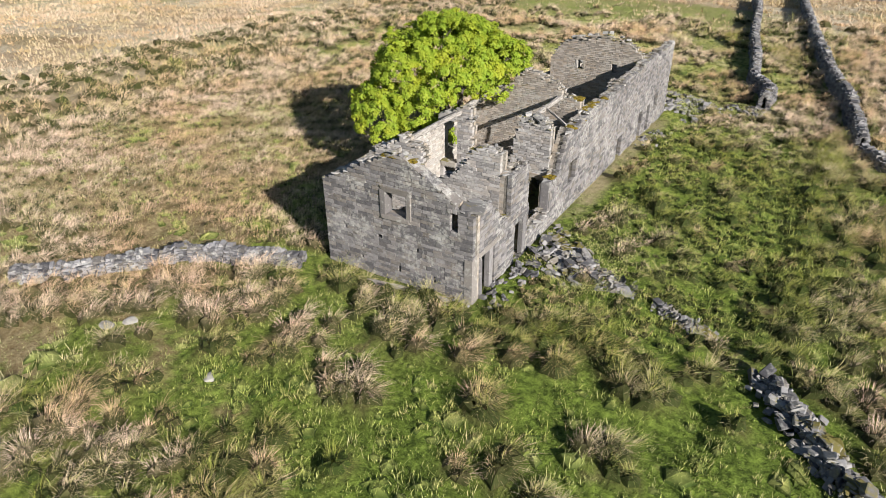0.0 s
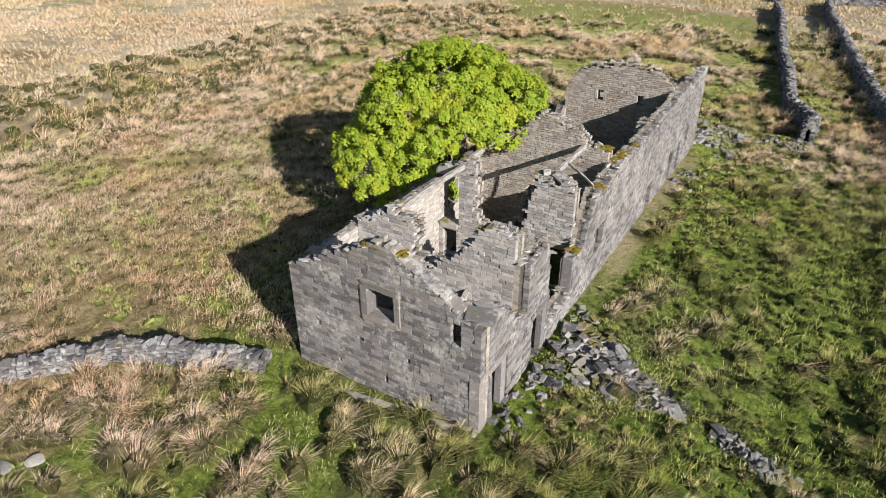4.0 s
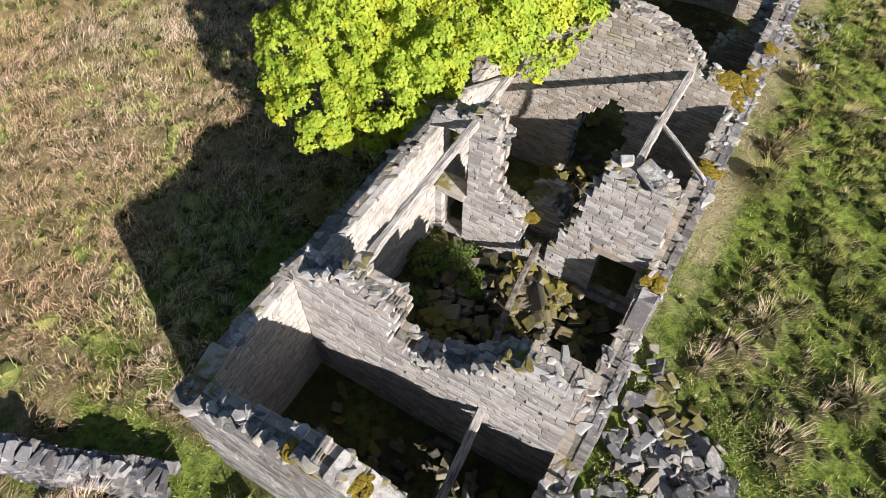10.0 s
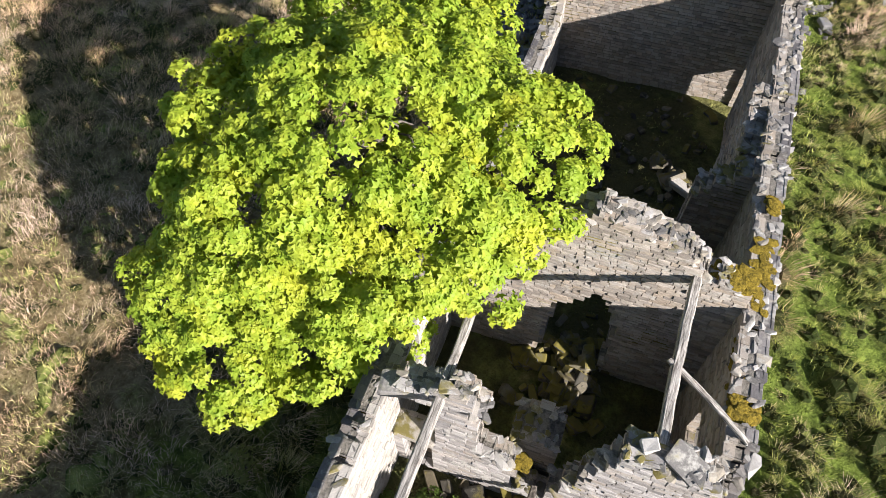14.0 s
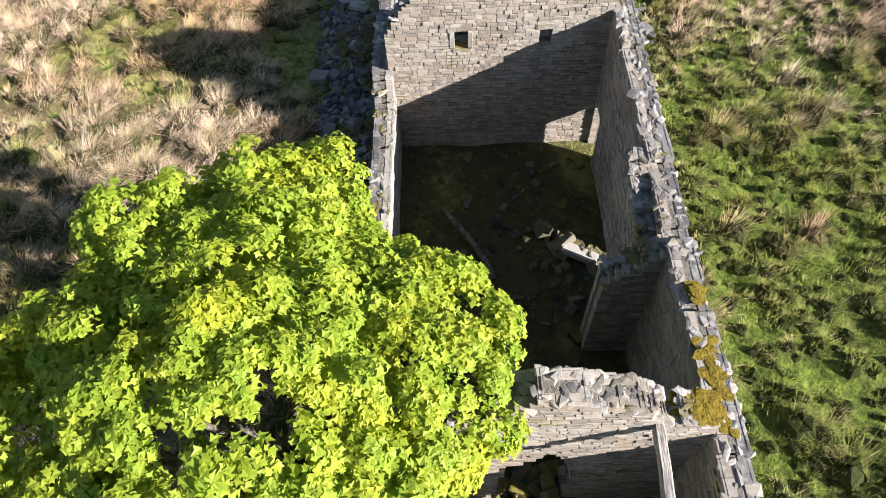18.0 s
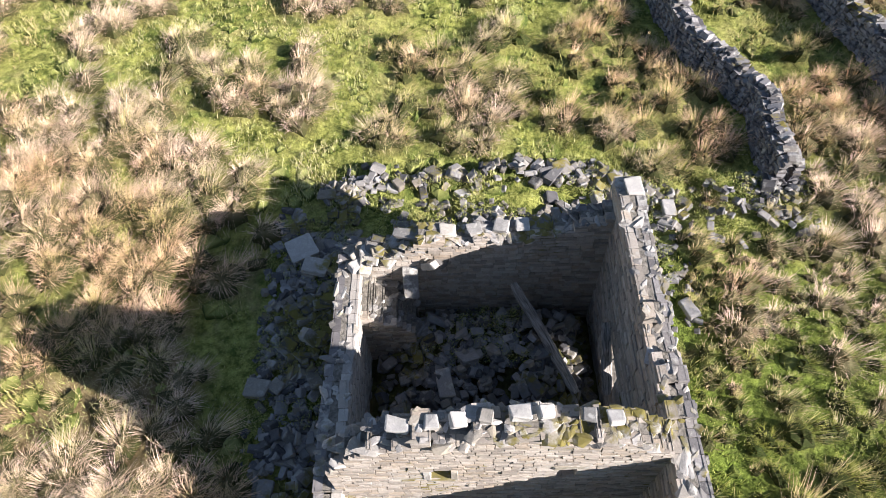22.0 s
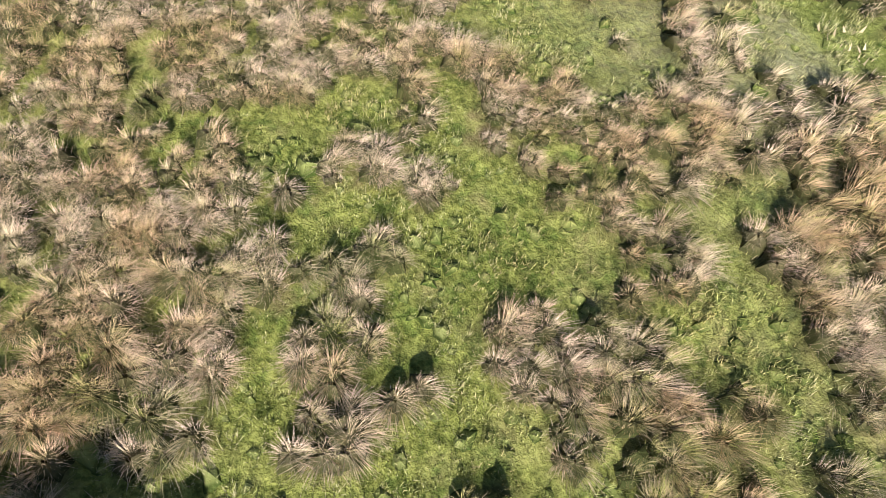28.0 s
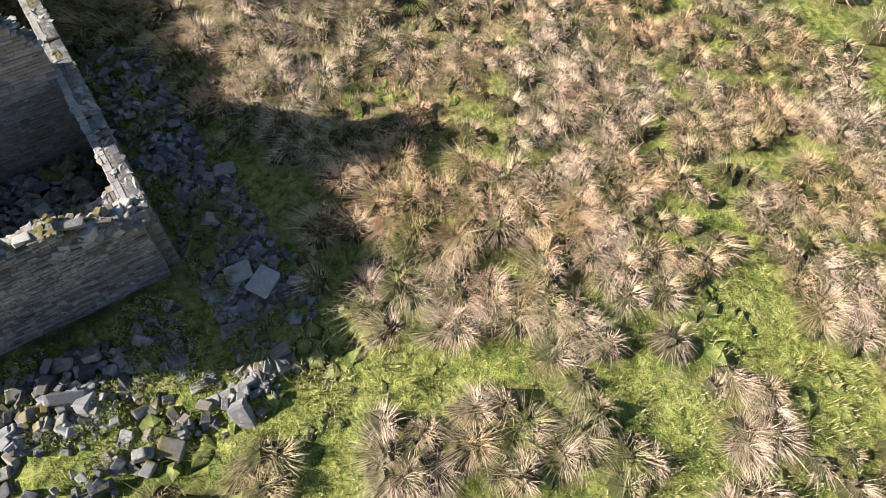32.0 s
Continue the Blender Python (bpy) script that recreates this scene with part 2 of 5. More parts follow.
def blade_material(name, base, dry_base, tip, dry_tip, gap_shade):
    """Grass: dark green at the root, combed strands bleached towards the tip; roots and gaps also carry painted shade.
    """
    n = Nodes(name, 0.8, 0.12)
    t = n.put("ShaderNodeAttribute", attribute="along").outputs["Fac"]
    d = n.put("ShaderNodeAttribute", attribute="dryness").outputs["Fac"]
    strand = n.put("ShaderNodeAttribute", attribute="strand").outputs["Vector"]
    comb, lock = n.noise(3.0, 3, 0.7, strand), n.noise(0.8, 2, 0.5, strand)
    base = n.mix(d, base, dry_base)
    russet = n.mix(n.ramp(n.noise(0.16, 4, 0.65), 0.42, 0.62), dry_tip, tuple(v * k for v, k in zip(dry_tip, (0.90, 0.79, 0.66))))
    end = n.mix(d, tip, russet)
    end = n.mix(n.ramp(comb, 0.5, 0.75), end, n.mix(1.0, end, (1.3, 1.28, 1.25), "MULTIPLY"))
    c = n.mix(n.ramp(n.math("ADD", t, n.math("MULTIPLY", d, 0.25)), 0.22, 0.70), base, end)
    # darker tone between strands: the shade of the gaps put into colour
    c = n.mix(n.math("MULTIPLY", n.ramp(comb, 0.48, 0.36), 0.4), c, gap_shade)
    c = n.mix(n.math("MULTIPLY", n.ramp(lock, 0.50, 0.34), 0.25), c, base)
    n.bump(n.math("ADD", comb, n.math("MULTIPLY", lock, 0.8)), 0.9, 0.05)
    n.colour(c)
    thin = n.put("ShaderNodeBsdfTranslucent")
    n.link(c, thin.inputs[0])
    both = n.put("ShaderNodeMixShader")
    both.inputs[0].default_value = 0.10
    n.link(n.b.outputs[0], both.inputs[1])
    n.link(thin.outputs[0], both.inputs[2])
    n.link(both.outputs[0], n.t.nodes["Material Output"].inputs[0])
    return n.m


TURF = ground_material()
# root and gap colours are extra dark, standing in for shade among blades
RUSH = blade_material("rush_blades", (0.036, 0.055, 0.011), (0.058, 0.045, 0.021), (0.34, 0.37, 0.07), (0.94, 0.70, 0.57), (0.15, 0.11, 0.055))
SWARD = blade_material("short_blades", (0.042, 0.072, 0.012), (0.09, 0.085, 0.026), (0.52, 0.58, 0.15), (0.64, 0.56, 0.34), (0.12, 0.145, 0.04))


def leaf_material(name, young, old):
    n = Nodes(name, 0.55, 0.3)
    r = n.put("ShaderNodeNewGeometry").outputs["Random Per Island"]
    c = n.mix(n.math("ADD", n.math("MULTIPLY", r, 0.35), n.math("MULTIPLY", n.ramp(n.noise(1.6, 3), 0.35, 0.65), 0.65)), old, young)
    c = n.mix(n.ramp(n.noise(0.7, 3), 0.48, 0.68), c, n.mix(1.0, c, (1.14, 1.02, 0.85), "MULTIPLY"))
    n.colour(c)
    tr = n.put("ShaderNodeBsdfTranslucent")
    n.link(c, tr.inputs[0])
    mx = n.put("ShaderNodeMixShader")
    mx.inputs[0].default_value = 0.42
    out = n.t.nodes["Material Output"]
    n.link(n.b.outputs[0], mx.inputs[1])
    n.link(tr.outputs[0], mx.inputs[2])
    n.link(mx.outputs[0], out.inputs[0])
    return n.m


LEAF = leaf_material("sycamore_leaf", (0.435, 0.50, 0.055), (0.26, 0.385, 0.037))
NETTLE = leaf_material("nettle_leaf", (0.13, 0.20, 0.035), (0.07, 0.12, 0.022))
FAR_LEAF = leaf_material("shrub_leaf", (0.30, 0.31, 0.10), (0.18, 0.20, 0.06))


def bark_material():
    n = Nodes("bark", 0.9, 0.1)
    g = n.noise(7.0, 6, 0.7)
    n.bump(g, 0.9, 0.05)
    return n.colour(n.mix(n.ramp(g, 0.3, 0.7), (0.05, 0.043, 0.036), (0.22, 0.195, 0.165)))


BARK = bark_material()


# ---- mesh helpers ----
def arrays(name, verts, tris, material, smooth=False):
    """A triangle mesh from numpy arrays."""
    me = bpy.data.meshes.new(name)
    verts, tris = np.ascontiguousarray(verts, np.float32), np.ascontiguousarray(tris, np.int32)
    me.vertices.add(len(verts))
    me.vertices.foreach_set("co", verts.ravel())
    me.loops.add(tris.size)
    me.loops.foreach_set("vertex_index", tris.ravel())
    me.polygons.add(len(tris))
    me.polygons.foreach_set("loop_start", np.arange(0, tris.size, 3, dtype=np.int32))
    me.polygons.foreach_set("loop_total", np.full(len(tris), 3, np.int32))
    me.polygons.foreach_set("use_smooth", np.full(len(tris), smooth, bool))
    me.materials.append(material)
    me.update(calc_edges=True)
    return me


def points_value(me, name, values):
    me.attributes.new(name, "FLOAT", "POINT").data.foreach_set("value", np.ascontiguousarray(values, np.float32))


def part(name, data, parent, label="", m=None):
    ob = new(name, data)
    ob.parent = parent
    if m is not None:
        ob.matrix_basis = m
    return tagged(ob, label)


def from_bmesh(name, bm, material):
    me = bpy.data.meshes.new(name)
    bm.to_mesh(me)
    bm.free()
    me.materials.append(material)
    return me


def tri_arrays(bm):
    bmesh.ops.triangulate(bm, faces=bm.faces[:])
    bm.verts.ensure_lookup_table()
    v = np.array([x.co[:] for x in bm.verts])
    t = np.array([[x.index for x in f.verts] for f in bm.faces])
    bm.free()
    return v, t


def block_shape(seed, jitter, bevel):
    """A unit stone, one across, with uneven corners and worn edges."""
    r = random.Random(seed)
    bm = bmesh.new()
    bmesh.ops.create_cube(bm, size=1.0)
    for v in bm.verts:
        v.co += Vector([r.uniform(-jitter, jitter) for _ in range(3)])
    if bevel:
        bmesh.ops.bevel(bm, geom=bm.edges[:], offset=bevel, segments=1, affect="EDGES")
    return tri_arrays(bm)


def dressed_shape(seed):
    """A unit walling stone: its face (towards -y) has worn arrises."""
    r = random.Random(seed)
    e = 0.032
    v = []
    for y, k in ((0.5, 0.0), (-0.465, 0.0), (-0.5, e)):
        for x, z in ((-1, -1), (1, -1), (1, 1), (-1, 1)):
            kx, kz = k * 0.7, k * 1.5
            v.append((x * (0.5 - kx) + r.uniform(-.014, .014), y + (r.uniform(-.03, .03) if k else 0), z * (0.5 - kz) + r.uniform(-.035, .035)))
    t = []
    for a in (0, 4):
        for i in range(4):
            j = (i + 1) % 4
            t += [(a + i, a + 4 + i, a + j), (a + j, a + 4 + i, a + 4 + j)]
    t += [(8, 11, 9), (9, 11, 10)]
    t = [(a, c, b) for a, b, c in t]
    return np.array(v), np.array(t)[:, ::-1]


DRESSED = [dressed_shape(i) for i in range(16)]
CHUNK = [block_shape(100 + i, 0.13, 0.09) for i in range(12)]
def broken_shape(seed):
    """A unit lump of broken stone: the hull of a few points on a rounded box."""
    r = random.Random(seed)
    bm = bmesh.new()
    for _ in range(13):
        p = Vector([r.gauss(0, 1) for _ in range(3)])
        p /= max(abs(p.x), abs(p.y), abs(p.z)) ** 0.65 * p.length ** 0.35
        bm.verts.new(p * 0.5)
    bmesh.ops.convex_hull(bm, input=bm.verts[:])
    for v in [v for v in bm.verts if not v.link_faces]:
        bm.verts.remove(v)
    bm.verts.index_update()
    bmesh.ops.recalc_face_normals(bm, faces=bm.faces[:])
    return tri_arrays(bm)


BROKEN = [broken_shape(300 + i) for i in range(16)]
ROUGH = [block_shape(200 + i, 0.17, 0.0) for i in range(10)]
LIBRARY = {}


def library(shapes, key, material, name="stone"):
    """The shared meshes of one set of shapes in one material."""
    tag = (key, material.name)
    if tag not in LIBRARY:
        LIBRARY[tag] = [arrays(name, v, t, material) for v, t in shapes]
    return LIBRARY[tag]


def joined(name, shapes, places, material):
    """One mesh of many placed shapes. places: rows of (shape index, 4x4 array)."""
    vs, ts, n = [], [], 0
    for k, m in places:
        v, t = shapes[k]
        vs.append(v @ m[:3, :3].T + m[:3, 3])
        ts.append(t + n)
        n += len(v)
    return arrays(name, np.concatenate(vs), np.concatenate(ts), material)


def placed(at, size, turn):
    """A 4x4 array from a place, a size and Euler angles in radians."""
    cx, cy, cz = np.cos(turn)
    sx, sy, sz = np.sin(turn)
    rx = np.array([[1, 0, 0], [0, cx, -sx], [0, sx, cx]])
    ry = np.array([[cy, 0, sy], [0, 1, 0], [-sy, 0, cy]])
    rz = np.array([[cz, -sz, 0], [sz, cz, 0], [0, 0, 1]])
    m = np.eye(4)
    m[:3, :3] = rz @ ry @ rx * np.array(size)
    m[:3, 3] = at
    return m


def scatter(parent, name, shapes, key, places, material, singles, rest):
    """The first of the places as stones of their own, what is left as one joined part."""
    lib = library(shapes, key, material, name)
    for k, m in places[:singles]:
        part(name, lib[k], parent, m=Matrix(m))
    if len(places) > singles:
        tagged(part(rest, joined(rest, shapes, places[singles:], material), parent), kind="stuff")


# ---- noise on the plan ----
LATTICE = rng.random((256, 256))


def field(x, y, size, octaves=3):
    """Smooth noise between 0 and 1 on the plan, with features of that size in metres."""
    total, weight = 0.0, 0.0
    x, y = np.asarray(x, float), np.asarray(y, float)
    for o in range(octaves):
        u, v = x / size * 2 ** o + 17.3 * o + 900, y / size * 2 ** o + 5.1 * o + 900
        i, j = np.floor(u).astype(int), np.floor(v).astype(int)
        f, g = u - i, v - j
        f, g = f * f * (3 - 2 * f), g * g * (3 - 2 * g)
        a, b = LATTICE[i % 256, j % 256], LATTICE[(i + 1) % 256, j % 256]
        c, d = LATTICE[i % 256, (j + 1) % 256], LATTICE[(i + 1) % 256, (j + 1) % 256]
        total = total + 0.5 ** o * ((a * (1 - f) + b * f) * (1 - g) + (c * (1 - f) + d * f) * g)
        weight += 0.5 ** o
    return total / weight


DITCHES = [[(0.4, 31.5), (-0.3, 29.0), (-0.9, 26.4), (-0.5, 24.4), (-0.7, 22.3), (-1.4, 20.7)], [(-9.4, 59.8), (-8.4, 58.9), (-7.6, 57.9), (-7.0, 56.4), (-6.5, 55.0)]]

TRACKS = [[(-24.0, 9.7), (-19.7, 9.45), (-16.4, 9.4), (-12.7, 10.9), (-9.5, 12.6)], [(-22.5, 8.6), (-19.5, 8.2), (-16.0, 8.3), (-12.4, 9.8)]]


def ground_height(x, y):
    x, y = np.asarray(x, float), np.asarray(y, float)
    inside = np.clip(1.5 - np.maximum(np.abs(x + 14.45) - 4.2, np.abs(y - 36.0) - 16.4), 0, 1)
    near = np.clip((88 - np.hypot(x + 14, y - 36)) / 25, 0, 1)
    bumps = near * ((field(x, y, 2.6, 2) - 0.5) * 0.22 + (field(x, y, 0.7, 1) - 0.5) * 0.24 + (field(x + 40, y, 1.3, 1) - 0.5) * 0.16) + (field(x, y, 13.0, 2) - 0.5) * 0.5
    for line in DITCHES + TRACKS:
        deep = -0.20 if line in TRACKS else -0.38
        for (ax, ay), (bx, by) in zip(line, line[1:]):
            t = np.clip(((x - ax) * (bx - ax) + (y - ay) * (by - ay)) / ((bx - ax) ** 2 + (by - ay) ** 2), 0, 1)
            bumps = np.minimum(bumps, bumps * 0 + deep + np.hypot(x - ax - t * (bx - ax), y - ay - t * (by - ay)) * 1.1 + (field(x, y, 0.9, 2) - 0.5) * 0.3)
    bumps = bumps + (0.42 + 0.10 * np.clip(y - 46, 0, 5)) * np.clip(3.2 - np.abs(x + 14.4), 0, 1) * np.clip(2.9 - np.abs(y - 48.5), 0, 1)
    d = np.hypot(x + 14, y - 36)
    z = GROUND + bumps * (1 - 0.8 * inside * (np.abs(y - 48.5) > 3.2)) + np.clip(d - 60, 0, 400) * 0.004 * (field(x, y, 70.0) - 0.5) * 6
    s = (x + 190) * -0.753 + (y - 100) * 0.659
    k = np.clip(s + 10, 0, None)
    z = z + k * 0.105 * np.clip(k / 120, 0, 1) + np.clip(k / 200, 0, 1) * (field(x, y, 160.0) - 0.5) * 22
    return z - np.clip(s + 60, 0, 60) * 0.02 * np.clip(1 - k / 80, 0, 1)


# ---- where the tussocks grow ----
def off_ruin(x, y, pad):
    return (np.abs(x + 14.43) > 3.85 + pad) | (np.abs(y - 36.1) > 16.0 + pad)


def clear_of_stones(x, y):
    ok = off_ruin(x, y, 0.45)
    for x0, x1, y0, y1 in ((-10.4, -6.2, 23.6, 27.6), (-17.8, -8.0, 51.8, 56.0), (-21.0, -18.0, 41.5, 55.5), (-7.5, -3.0, 54.0, 56.5), (-10.6, -9.2, 20, 52)):
        ok &= ~((x > x0) & (x < x1) & (y > y0) & (y < y1)) | (rng.random(len(x)) < 0.06)
    for line in ([(-3.9, 56.0), (-3.75, 59.2), (-5.45, 62.6), (-6.1, 67.5), (-8.1, 81)], [(3.0, 49.5), (1.9, 60), (0.3, 68.2), (-1.9, 82)], [(0.7, 21.3), (2.6, 18.5), (5.0, 15.4)], [(-27.4, 13.2), (-23.8, 17.2), (-19.0, 19.1)]):
        for (ax, ay), (bx, by) in zip(line, line[1:]):
            t = np.clip(((x - ax) * (bx - ax) + (y - ay) * (by - ay)) / ((bx - ax) ** 2 + (by - ay) ** 2), 0, 1)
            ok &= np.hypot(x - ax - t * (bx - ax), y - ay - t * (by - ay)) > 0.85
    return ok


def dryness(x, y):
    """How bleached the rushes are: most on the west and north, greenest beside the east wall."""
    west = np.clip((-x - 17) / 4, 0, 1)
    north = np.clip((y - 46) / 8, 0, 1)
    lane = np.clip((x - 0.5) / 3, 0, 1) * np.clip((y - 14) / 6, 0, 1)
    east = np.clip((x + 10.5) / 2, 0, 1) * np.clip((54 - y) / 6, 0, 1) * np.clip((y - 22) / 5, 0, 1)
    return np.clip(0.52 + 0.36 * west + 0.30 * north + 0.4 * lane - 0.26 * east - 0.14 * np.exp(-((x + 29) ** 2 + (y - 48) ** 2) / 130.0) + (field(x, y, 9.0, 2) - 0.5) * 0.75 + (field(x, y, 2.7, 2) - 0.5) * 0.55, 0, 1)


# the larger beds of rush: centre and radius
NORTH_BEDS = [(-25.8, 63.7, 1.5), (-30.2, 65, 1.3), (-23.7, 61.5, 1.2), (-26.7, 60, 1.8), (-21.3, 60, 1), (-26.8, 56.9, 1.9), (-23, 56.9, 1.2), (-29.5, 72, 2.6), (-31.3, 58.3, 2.6), (-25.7, 54.4, 2), (-20.6, 67, 1.5), (-21.6, 72.2, 1.3), (-26.5, 78, 2.4), (-37.3, 63.5, 2.2), (-30.3, 49.3, 2.7), (-33.8, 52, 3.4), (-29.8, 55.1, 2.9), (-22.6, 53.9, 1.6), (-35.5, 64, 1.3), (-26.6, 45, 2.7), (-41, 52.6, 2.5), (-23.8, 47.5, 1.6), (-32.6, 56.6, 2), (-28.6, 55.4, 1.8), (-24.9, 57.4, 1.5), (-38.3, 62, 1.7), (-36.1, 69, 1.8), (-32.2, 67.6, 1.4), (-28.4, 67, 1.1), (-24.3, 73, 1.2), (-33.8, 71.9, 1.4), (-24.9, 61.1, 1.1), (-41.6, 56.4, 1.5), (-32.8, 46.2, 3.6), (-28.6, 46.4, 2.6), (-36.5, 49.5, 3.4), (-28.4, 51.6, 2.2), (-36.5, 55.5, 3.0), (-25.2, 50.6, 1.6)]
LANE_BEDS = [(-21.6, 72.2, 1.2), (-20.7, 60.9, 0.7), (-20.8, 67.8, 0.9), (-18.9, 69.7, 1.2), (-16.6, 68.9, 1.3), (-14.8, 76.2, 1.5), (-12.4, 73, 1.6), (-10.3, 73.8, 1.4), (-11.1, 70.4, 1.1), (-14.3, 68.7, 1.3), (-13.4, 67.1, 0.8), (-13, 64.1, 0.8), (-10.2, 64.1, 0.9), (-9.1, 63.5, 0.7), (-8.5, 66.1, 1.1), (-10.8, 68, 0.6), (-16.4, 62.2, 0.6), (-14.6, 61.9, 1), (-12.8, 61.2, 0.8), (-11.9, 60.1, 0.8), (-13.9, 60, 0.8), (-16.3, 60, 0.7), (-17.5, 58.5, 0.8), (-14.6, 58.5, 0.7), (-9.9, 58.6, 0.8), (-9.8, 62.2, 0.7), (-7.5, 61.3, 0.9), (-8.6, 60.7, 0.8), (-17.2, 63.2, 0.7), (-17.7, 78.8, 2.8), (-16.3, 69.6, 1.7), (-18.5, 68.6, 1.9)]
SOUTH_BEDS = [(-16.4, 19.0, 0.8), (-18.0, 15.9, 1.4), (-23.0, 15.7, 2.1), (-15.6, 15.0, 1.4), (-12.3, 14.1, 1.3), (-11.9, 17.2, 1.1), (-11.6, 19.2, 0.7), (-8.5, 17.9, 1.1), (-7.1, 19.6, 1.1), (-5.9, 21.2, 1.4), (-2.7, 21.0, 1.5),
              (-2.6, 18.1, 0.8), (-3.3, 15.0, 0.7), (-7.4, 15.3, 0.8), (-4.4, 12.6, 0.8), (-6.2, 12.5, 0.7), (-17.1, 7.4, 2.0), (-14.0, 7.1, 1.3), (-12.0, 8.8, 1.0), (-19.1, 13.8, 1.4), (-27.6, 12.9, 2.3), (-27.7, 10.7, 1.2),
              (-11.7, 16.0, 0.9), (-18.0, 15.2, 1.1), (-21.5, 15.6, 1.2), (-27.3, 14.1, 1.6), (-14.7, 15.6, 0.8), (-14.2, 18.2, 0.8), (-8.8, 19.8, 0.8), (-6.0, 18.8, 0.7), (-23.0, 13.0, 1.2), (-9.2, 16.9, 0.8)]


def in_beds(x, y, beds):
    best = np.full(np.shape(x), -1.0)
    for bx, by, br in beds:
        best = np.maximum(best, 1 - np.hypot(x - bx, y - by) / (br * 1.4))
    return best


def tussock_mask(x, y):
    """Above about 0.45 rushes grow close together."""
    west = np.clip((-x - 19) / 6, 0, 1) * np.clip((50 - y) / 6, 0, 1) * np.clip((y - 14) / 5, 0, 1)
    lane = np.clip((x - 0.2) / 3, 0, 1) * np.clip((y - 16) / 5, 0, 1)
    east = np.clip((x + 10) / 2, 0, 1) * np.clip((55 - y) / 4, 0, 1) * np.clip((y - 22) / 6, 0, 1)
    rough = field(x, y, 4.2, 3)
    free = rough + 0.46 * west + 0.10 * np.clip((-38 - x) / 4, 0, 1) * (1 - west) - 0.25 * np.clip((-56 - x) / 10, 0, 1) - 0.25 * np.clip((y - 86) / 12, 0, 1) + 0.27 * lane + 0.30 * east
    north = np.clip((y - 44) / 3, 0, 1) * np.clip((-7 - x) / 2, 0, 1) * np.clip((x + 37) / 4, 0, 1) * np.clip((82 - y) / 4, 0, 1)
    south = np.clip((22 - y) / 3, 0, 1) * np.clip((1 - x) / 2, 0, 1) * np.clip((x + 31) / 3, 0, 1)
    free = free * (1 - north) + north * (0.30 + 0.62 * np.clip(np.maximum(in_beds(x, y, NORTH_BEDS), 0.1 + 1.1 * in_beds(x, y, LANE_BEDS)), 0, 1) + 0.45 * (rough - 0.5))
    return free * (1 - south) + south * (0.47 + 0.40 * in_beds(x, y, SOUTH_BEDS) + 1.0 * (rough - 0.5))


def fine_west(x, y):
    return np.clip((-x - 19) / 4, 0, 1) * np.clip((41 - y) / 6, 0, 1) * np.clip((y - 14) / 4, 0, 1) * np.clip((x + 47) / 4, 0, 1)


def by_east_wall(x, y):
    return 1.0 * ((x > -10.4) & (x < 0.5) & (y > 21) & (y < 53))


def tussock_places():
    x, y = rng.uniform(-66, 13, 60000), rng.uniform(4, 98, 60000)
    away = np.clip(np.maximum(-43 - x, y - 77) / 8, 0, 1)
    keep = (rng.random(len(x)) < np.clip((tussock_mask(x, y) - 0.38) * 8, 0.025, 1) * (0.27 - 0.18 * away + 0.12 * fine_west(x, y) + 0.22 * by_east_wall(x, y))) & clear_of_stones(x, y)
    x, y, away = x[keep], y[keep], away[keep]
    size = rng.uniform(0.68, 1.3, len(x)) * (0.75 + 0.5 * field(x, y, 7.0, 2)) * (1 + 0.35 * away)
    size *= (1 - 0.56 * by_east_wall(x, y) * (rng.random(len(x)) < 0.93)) * (1 - 0.30 * fine_west(x, y))
    south = np.clip((20 - y) / 3, 0, 1) * np.clip(in_beds(x, y, SOUTH_BEDS) * 2, 0, 1) * np.clip((-4 - x) / 10, 0.2, 1)
    return x, y, size, np.clip(dryness(x, y) + 0.45 * south + rng.normal(0, 0.2, len(x)) + 0.3 * by_east_wall(x, y) * (size > 0.62), 0, 1)


TUFTS = tussock_places()


# ---- ground ----
def ground_sheet():
    def spaced(mid, near, n, reach):
        a = np.linspace(-1, 1, n)
        return mid + near * a + np.sign(a) * (np.abs(a) ** 7) * (reach - near)
    xs, ys = spaced(-18, 52, 345, 1900), spaced(42, 60, 355, 1900)
    X, Y = np.meshgrid(xs, ys, indexing="ij")
    mound = np.zeros(X.shape)
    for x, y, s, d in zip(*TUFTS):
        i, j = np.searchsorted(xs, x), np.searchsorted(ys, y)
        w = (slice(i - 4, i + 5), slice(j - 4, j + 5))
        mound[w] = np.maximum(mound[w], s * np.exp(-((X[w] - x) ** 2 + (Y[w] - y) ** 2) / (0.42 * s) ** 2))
    V = np.stack([X, Y, ground_height(X, Y) + mound * 0.28], -1).reshape(-1, 3)
    n = len(ys)
    i = (np.arange(len(xs) - 1)[:, None] * n + np.arange(n - 1)[None]).ravel()
    T = np.concatenate([np.stack([i, i + n, i + 1], 1), np.stack([i + 1, i + n, i + n + 1], 1)])
    me = arrays("ground", V, T, TURF, True)
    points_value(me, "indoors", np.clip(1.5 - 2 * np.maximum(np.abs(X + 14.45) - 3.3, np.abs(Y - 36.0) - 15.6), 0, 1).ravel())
    # how strongly the dark litter-and-shade colour shows around each tussock
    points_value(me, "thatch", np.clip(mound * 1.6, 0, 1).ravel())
    tagged(new("ground", me), "rough moorland pasture of green turf and bleached grass", "ground", kind="structure")


ground_sheet()


